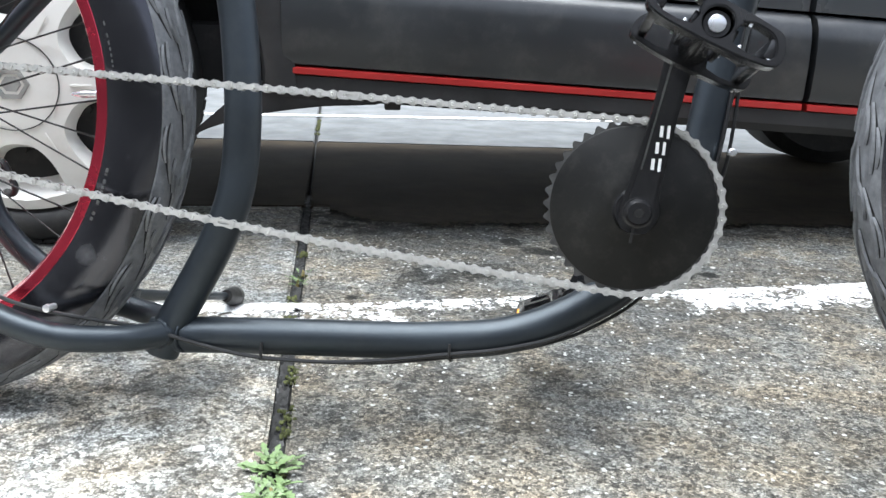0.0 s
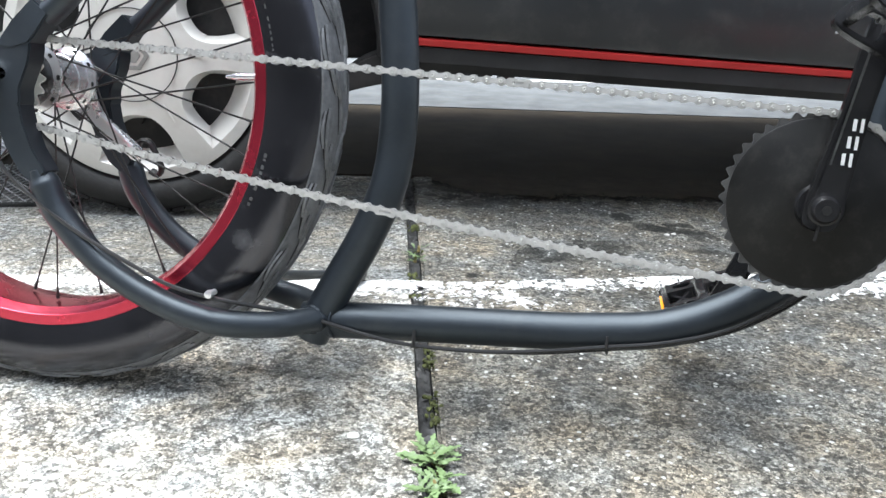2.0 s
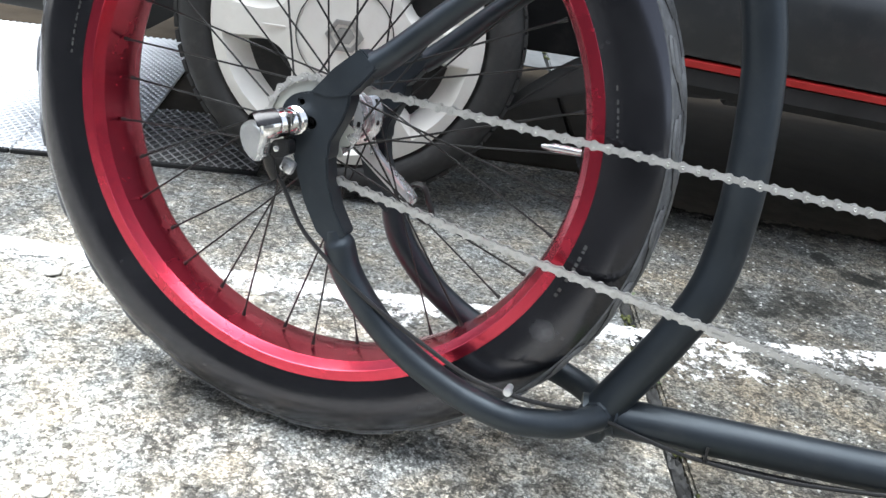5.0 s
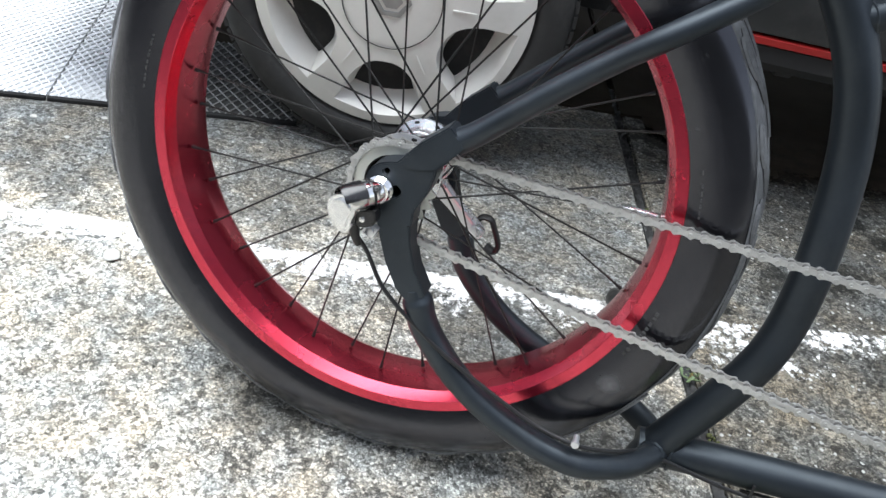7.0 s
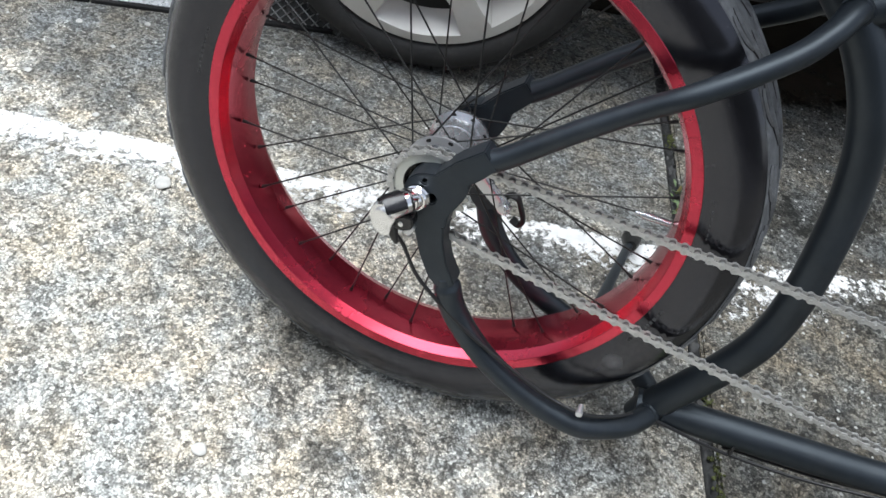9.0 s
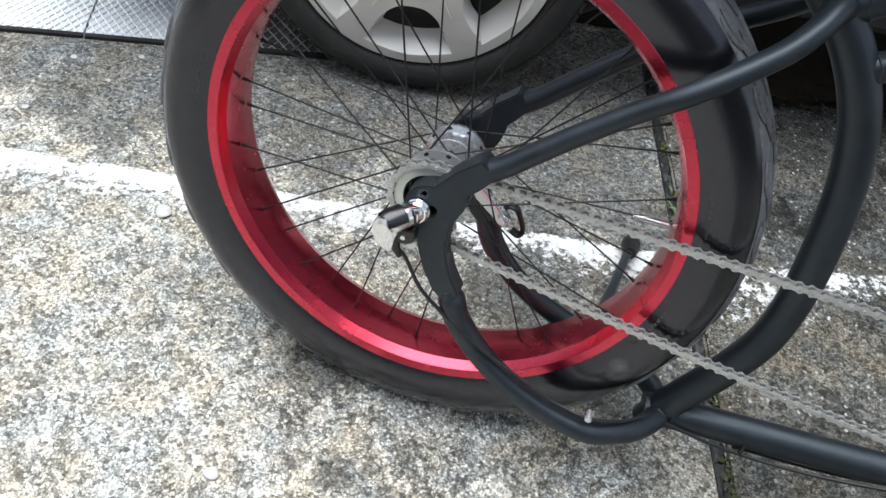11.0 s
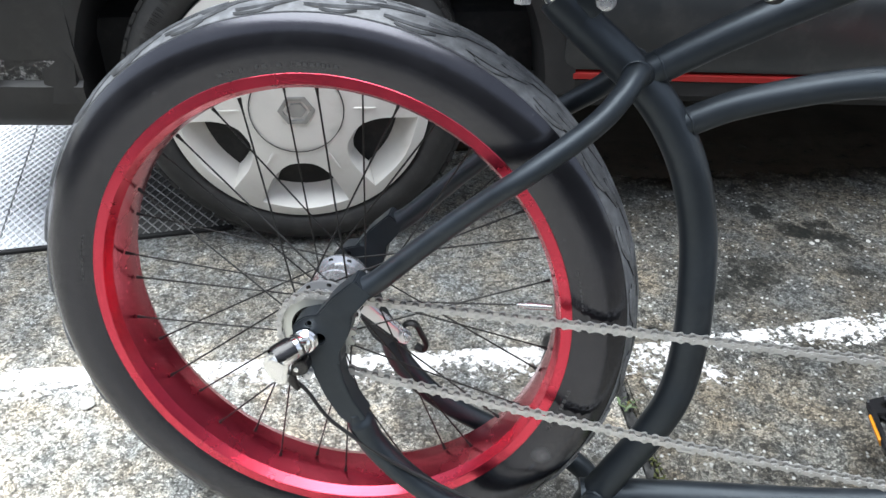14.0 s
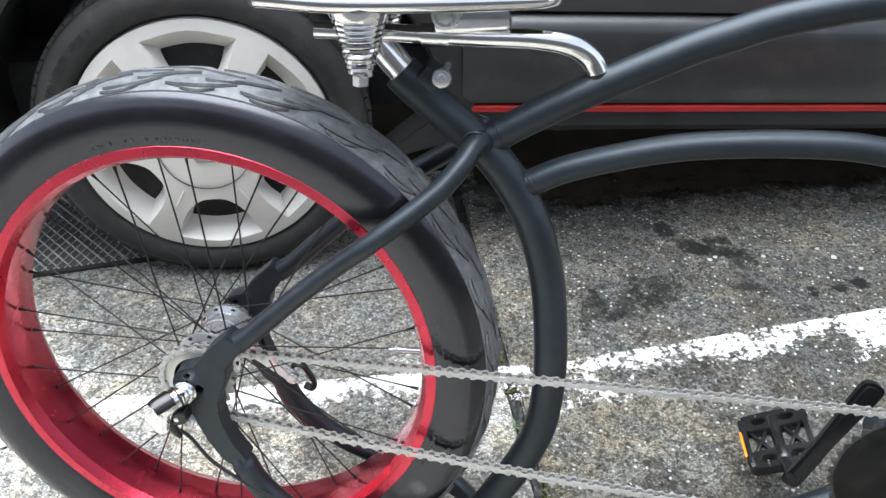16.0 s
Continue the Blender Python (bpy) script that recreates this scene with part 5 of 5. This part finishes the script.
def arch_shell():
    """The wheel arch lip and liner."""
    bm = bmesh.new()
    rows = []
    for k in range(33):
        a = radians(-1 + 182 * k / 32)
        c, s = math.cos(a), math.sin(a)
        rows.append([bm.verts.new((r * c * 1.03 + 0.030, v, r * s + 0.01)) for v, r in ((V0 + 0.004, 0.425), (V0 - 0.004, 0.395), (V0 + 0.002, 0.375), (V0 + 0.020, 0.368), (0.26, 0.372), (0.26, 0.425))])
    for a, b in zip(rows, rows[1:]):
        for i in range(6):
            bm.faces.new((a[i], b[i], b[(i + 1) % 6], a[(i + 1) % 6]))
    bm.faces.new(rows[0])
    bm.faces.new(rows[-1][::-1])
    bmesh.ops.recalc_face_normals(bm, faces=bm.faces)
    return bm


part("arch_lip", arch_shell(), SILL, car, "black wheel arch lip")
part("arch_back", block((0.86, 0.02, 0.45), pose(0.0, 0.27, 0.235), 0.0), BLACK, car)
part("wing", shell(-0.42, 0.444, [(0.20, 0.725), (V0 + 0.010, 0.725), (V0 + 0.020, 0.80), (V0 + 0.06, 1.0), (0.40, 1.05)], rake=1.6, lift=0.0), GREYPAINT, car, "dark grey wing over the wheel")
BUMP = [(0.30, 0.226), (V0 + 0.05, 0.226), (V0 + 0.018, 0.234), (V0 + 0.004, 0.256), (V0, 0.312), (V0 + 0.010, 0.320), (V0 + 0.006, 0.334), (V0 - 0.004, 0.385), (V0 - 0.004, 0.50), (V0 + 0.01, 0.60), (0.30, 0.60)]
part("bumper", shell(-0.66, -0.345, BUMP, 16, 1.6, 0.0), SILL, car, "scuffed black plastic bumper")
SCUFF = material("scuffed plastic", (0.13, 0.13, 0.13), 0.75)
n = Net(SCUFF)
n.join(n.ramp(n.math("ADD", n.math("MULTIPLY", n.noise(70.0, 8.0, 0.75), 0.6), n.math("MULTIPLY", n.noise(11.0, 4.0), 0.4)), (0.47, 0.0), (0.53, 0.85)), n.b.inputs["Alpha"])
n.base(n.ramp(n.noise(120.0, 5.0), (0.35, (0.12, 0.12, 0.12)), (0.65, (0.40, 0.40, 0.40))))
part("scuff_mark", shell(-0.655, -0.375, [(V0 + 0.0085, 0.3205), (V0 + 0.0040, 0.335), (V0 - 0.0020, 0.358), (V0 - 0.0010, 0.3585), (V0 + 0.0050, 0.3355), (V0 + 0.0092, 0.3210)], 16, 1.6, 0.0), SCUFF, car, "pale scrape along the bumper's edge")
part("bumper_marker", block((0.050, 0.014, 0.020), pose(-0.505, V0 - 0.006, 0.362 - WHEEL[2]), 0.006), WHITE, car, "small white marker on the bumper")

# wheel with its cover
wt = part("wheel", lathe([(0.020, 0.150), (0.030, 0.198), (0.030, 0.203), (0.19, 0.203), (0.19, 0.190), (0.06, 0.180)], (0, 0, 0), 72), BLACK, car, "black steel wheel")
part("tyre", lathe([(0.022, 0.214), (0.010, 0.221), (-0.004, 0.230), (-0.009, 0.244), (-0.006, 0.260), (0.004, 0.274), (0.020, 0.283), (0.040, 0.2865), (0.10, 0.288), (0.165, 0.2865), (0.19, 0.277), (0.20, 0.25), (0.19, 0.214)], (0, 0, 0), 128, closed=True), RUBBER, wt, "dusty black car tyre")
SIPES = bmesh.new()
for k in range(72):
    a = 2 * math.pi * k / 72
    for v, w in ((0.030, 0.030), (0.075, 0.028), (0.120, 0.028), (0.160, 0.026)):
        m = pose(0, 0, 0, 0, -math.degrees(a), 0) @ pose(0.2845, v, 0)
        block((0.006, w, 0.020), m, 0.0, SIPES)
tagged(part("tread", SIPES, RUBBER, wt), kind="stuff")
part("sidewall_lettering", lettering((0, 0, 0), 0.254, 2.2, 2.75, -0.0080, 0.016, 31), RUBBER, wt)


def dome(r):
    """How far the cover's face stands out at a radius."""
    t = r / RC
    return -0.030 + 0.026 * t**2.6 + (0.004 if 0.375 < t < 0.385 else 0.0)


def cover_mesh():
    bm = bmesh.new()
    loops = [ring_points(0, 0, RC, 96)]
    for k in range(6):
        a0 = radians(90 + 60 * k)
        win = []
        for r, h in ((0.46, 0.0), (0.48, 11), (0.55, 18), (0.66, 21.5), (0.80, 22), (0.895, 22), (0.915, 20.5), (0.925, 0)):
            win.append((r, h))
        pts = [(r * RC * math.cos(a0 + radians(h)), r * RC * math.sin(a0 + radians(h))) for r, h in win]
        pts += [(r * RC * math.cos(a0 - radians(h)), r * RC * math.sin(a0 - radians(h))) for r, h in win[-2:0:-1]]
        loops.append(rounded(pts, 3))
    edges = []
    for loop in loops:
        v = [bm.verts.new((x, 0, z)) for x, z in loop]
        edges += [bm.edges.new((a, b)) for a, b in zip(v, v[1:] + v[:1])]
    bmesh.ops.triangle_fill(bm, edges=edges, use_beauty=True)
    for _ in range(3):
        long = [e for e in bm.edges if e.calc_length() > 0.010 and not e.is_boundary]
        bmesh.ops.subdivide_edges(bm, edges=long, cuts=1)
        bmesh.ops.triangulate(bm, faces=[f for f in bm.faces if len(f.verts) > 3])
    rim = [e for e in bm.edges if e.is_boundary]
    for v in bm.verts:
        v.co.y = dome(math.hypot(v.co.x, v.co.z))
    got = bmesh.ops.extrude_edge_only(bm, edges=rim)
    new_v = [g for g in got["geom"] if isinstance(g, bmesh.types.BMVert)]
    for v in new_v:
        r = math.hypot(v.co.x, v.co.z)
        a = math.atan2(v.co.z, v.co.x)
        mid = radians(90 + 60 * round((math.degrees(a) - 90) / 60))
        if r < RC * 0.97:
            off = a - mid
            deep = 0.765 * RC if r > 0.74 * RC else (r + 0.010 if r < 0.54 * RC else r)
            narrow = 0.80 if r > 0.54 * RC else 0.92
            v.co.x, v.co.z = deep * math.cos(mid + off * narrow), deep * math.sin(mid + off * narrow)
            v.co.y += 0.034
        else:
            v.co.y += 0.018
    bmesh.ops.recalc_face_normals(bm, faces=bm.faces)
    return bm


cover = part("wheel_cover", cover_mesh(), COVER, car, "silver six-window plastic wheel cover")
part("cap_ring", lathe([(-0.0305, 0.0765), (-0.0308, 0.0770), (-0.0308, 0.0778), (-0.0290, 0.0783), (-0.0285, 0.0774)], (0, 0, 0), 72, closed=True), BLACK, cover, "dark gap round the centre cap")
logo = bmesh.new()
plate([(-0.031, 0), (-0.015, 0.024), (0.015, 0.024), (0.031, 0), (0.015, -0.024), (-0.015, -0.024)], -0.0335, -0.028, logo, 0.001, holes=([(-0.023, 0), (-0.011, 0.017), (0.011, 0.017), (0.023, 0), (0.011, -0.017), (-0.011, -0.017)],))
plate([(-0.017, 0), (-0.008, 0.012), (0.008, 0.012), (0.017, 0), (0.008, -0.012), (-0.008, -0.012)], -0.0325, -0.028, logo, 0.001)
part("badge", logo, BADGE, cover, "plain lozenge badge")
for k in range(6):
    a = radians(60 + 60 * k)
    m = pose(0, 0, 0, 0, -math.degrees(a), 0) @ pose(0.112, -0.0275, 0)
    part("raised_rib", block((0.036, 0.003, 0.0035), m, 0.001), COVER, cover)
for k in range(5):
    a = radians(72 * k + 50)
    part("wheel_bolt", lathe([(0.008, 0.010), (0.024, 0.011)], (0.115 * math.cos(a), 0, 0.115 * math.sin(a)), 6), BLACK, wt)

# the van's far wheel, on the pavement
part("far_tyre", lathe([(-0.09, 0.21), (-0.10, 0.25), (-0.08, 0.288), (0.08, 0.288), (0.10, 0.25), (0.09, 0.21)], (2.02, 1.12, 0.0), 64), RUBBER, car)

# ---- steel tread plates on the ground ----
PTURN = pose(0, 0.0, 0, 0, 0, 21.5) @ pose(0, 0.043, 0)   # the plates' heading
PLATE = worn("galvanised tread plate", (0.80, 0.81, 0.82), 0.40, metal=0.35, spread=0.14, stain=5, relief=0.1, dusty=0.3, dust=(0.3, 0.28, 0.26))
PAN = worn("dark steel sheet", (0.055, 0.055, 0.053), 0.6, metal=0.2, spread=0.3, stain=10, relief=0.3, dusty=0.35, dust=(0.16, 0.15, 0.14))
MESH = worn("dull lattice ridges", (0.36, 0.36, 0.35), 0.5, metal=0.3, spread=0.2, stain=8, relief=0.2, dusty=0.4, dust=(0.16, 0.15, 0.14))


def lattice_plate(x0, x1, y0, y1, pitch=0.030, ridge=0.0022, bare=False):
    """A sheet with crossed raised ridges, or the bare ridges."""
    bm = bmesh.new() if bare else block((x1 - x0, y1 - y0, 0.006), pose((x0 + x1) / 2, (y0 + y1) / 2, 0), 0.001)
    w, h = x1 - x0, y1 - y0
    for s in (-1, 1):
        t = -h
        while t < w:
            a, b = max(0.0, t), min(w, t + h * 0.62)
            ya, yb = (a - t) / 0.62, (b - t) / 0.62
            if b - a > 0.01 and yb <= h + 1e-6:
                p = (x0 + a if s > 0 else x1 - a, y0 + ya, 0.0038)
                q = (x0 + b if s > 0 else x1 - b, y0 + yb, 0.0038)
                rod(p, q, ridge, 5, bm)
            t += pitch
    return bm


def tread_plate(name, bm, mat, x0, x1, y0, label):
    ob = part(name, bm, mat, smooth=False)
    ob.matrix_world = PTURN @ pose(0, 0, 0.0035)
    part("edge_bar", block((x1 - x0, 0.010, 0.007), pose((x0 + x1) / 2, y0 - 0.004, 0.0), 0.001), BLACK, ob)
    return tagged(ob, label, "tread plate")


tread_plate("tread_plate", lattice_plate(-2.0, -0.545, 0.670, 1.60, 0.0165, 0.0019), PLATE, -2.0, -0.545, 0.670, "worn bright galvanised tread plate lying on the slab")
tread_plate("tread_plate", lattice_plate(-0.541, -0.362, 0.670, 1.60, 0.0165, 0.0019), PLATE, -0.541, -0.362, 0.670, "narrow bright galvanised tread plate lying on the slab")
lattice = tread_plate("lattice_plate", block((0.236, 0.308, 0.006), pose(-0.238, 0.826, 0), 0.001), PAN, -0.356, -0.120, 0.672, "dull steel lattice plate beside the van's wheel")
tagged(part("lattice", lattice_plate(-0.356, -0.120, 0.672, 0.98, 0.021, 0.0014, True), MESH, lattice, "worn grey crossed ridges"), kind="stuff")

# ---- weeds and loose stones ----
LEAF = worn("weed leaf", (0.115, 0.175, 0.070), 0.5, spread=0.35, stain=60, grain=300, relief=0.2, dusty=0.1)
LEAF.node_tree.nodes["Principled BSDF"].inputs["Subsurface Weight"].default_value = 0.0
PEBBLE = worn("white pebble", (0.50, 0.49, 0.46), 0.7, spread=0.15, stain=90, grain=400, relief=0.3, dusty=0.2)
STALK = material("weed stalk", (0.20, 0.16, 0.06), 0.7)


def leaf_mesh(length, width, lobes, seed):
    rnd = random.Random(seed)
    bm = bmesh.new()
    n = 12
    rows = []
    for k in range(n + 1):
        t = k / n
        w = width * (0.12 + 0.9 * math.sin(math.pi * min(1, 0.05 + t * 0.95)) ** 0.8 * (0.5 + 0.6 * t)) * (1 + lobes * (0.5 if k % 3 == 0 else -0.3) * (1 if 1 < k < n - 1 else 0))
        if k == n:
            w = 0.0006
        z = 0.35 * length * math.sin(t * 1.9) * 0.45 + rnd.uniform(-0.0006, 0.0006)
        rows.append([bm.verts.new((length * t, -w, z + 0.18 * w)), bm.verts.new((length * t, 0, z)), bm.verts.new((length * t, w, z + 0.18 * w))])
    for a, b in zip(rows, rows[1:]):
        for k in range(2):
            bm.faces.new((a[k], a[k + 1], b[k + 1], b[k]))
    got = bmesh.ops.extrude_face_region(bm, geom=bm.faces[:])
    bmesh.ops.translate(bm, vec=(0, 0, -0.0004), verts=[g for g in got["geom"] if isinstance(g, bmesh.types.BMVert)])
    bmesh.ops.recalc_face_normals(bm, faces=bm.faces)
    return bm


def weed(x, y, count, size, seed, label):
    """A low rosette: larger lobed leaves outside, small upright ones inside."""
    rnd = random.Random(seed)
    ob = thing("weed", pose(x, y, 0.0), label, "weed", group="weeds in the slab joint")
    part("stalk", tube([(0, 0, -0.004), (0.001, 0.001, 0.004), (0, 0.002, 0.008)], [0.003, 0.0025, 0.001], 7), STALK, ob)
    for k in range(count):
        inner = k % 3 == 2
        ln = size * rnd.uniform(0.35, 0.6) if inner else size * rnd.uniform(0.6, 1.1)
        leaf = part("leaf", leaf_mesh(ln, ln * rnd.uniform(0.11, 0.19), 0.75, seed * 40 + k), LEAF, ob)
        leaf.matrix_basis = pose(rnd.uniform(-0.012, 0.012), rnd.uniform(-0.014, 0.014), 0.003, rnd.uniform(-22, 22), rnd.uniform(-30, -10) if inner else rnd.uniform(-12, 4), 137.5 * k + rnd.uniform(-20, 20))
    return ob


def pebble(x, y, r, seed, label="small white pebble lying on the slab"):
    rnd = random.Random(seed)
    bm = bmesh.new()
    bmesh.ops.create_icosphere(bm, subdivisions=3, radius=r)
    off = Vector((rnd.random() * 9, rnd.random() * 9, 0))
    for v in bm.verts:
        v.co *= 1 + 0.28 * noise.noise(v.co * (0.9 / r) + off)
        v.co.z *= 0.36
    low = min(v.co.z for v in bm.verts)
    ob = part("pebble", bm, PEBBLE)
    ob.matrix_world = pose(x, y, -low - 0.001, 0, 0, rnd.uniform(0, 180))
    return tagged(ob, label, "pebble", group="loose pebbles")


weed(0.4603, -0.0757, 34, 0.032, 1, "green leafy weed in the slab joint")
weed(0.470, -0.1219, 26, 0.028, 2, "green leafy weed in the slab joint")
weed(0.306, 0.495, 14, 0.018, 3, "tiny green weed in the slab joint")
weed(0.300, 0.545, 6, 0.014, 4, "tiny green weed in the slab joint")
weed(0.366, 0.268, 12, 0.015, 6, "tiny green weed in the slab joint")
for k, (x, y, r) in enumerate(((-0.154, -0.216, 0.009), (-0.419, 0.135, 0.012), (-0.745, 0.401, 0.006), (-0.650, 0.457, 0.0055), (-0.662, 0.373, 0.004), (-0.732, 0.251, 0.0055), (-0.585, 0.214, 0.0055), (-0.459, 0.110, 0.005), (-0.384, 0.144, 0.004), (0.3715, -0.052, 0.0065), (0.710, 0.756, 0.005), (0.722, 0.767, 0.004), (0.8165, 0.782, 0.0045), (0.928, 0.822, 0.004), (0.954, 0.795, 0.006), (0.9985, 0.765, 0.0045))):
    pebble(x, y, r, k + 1)
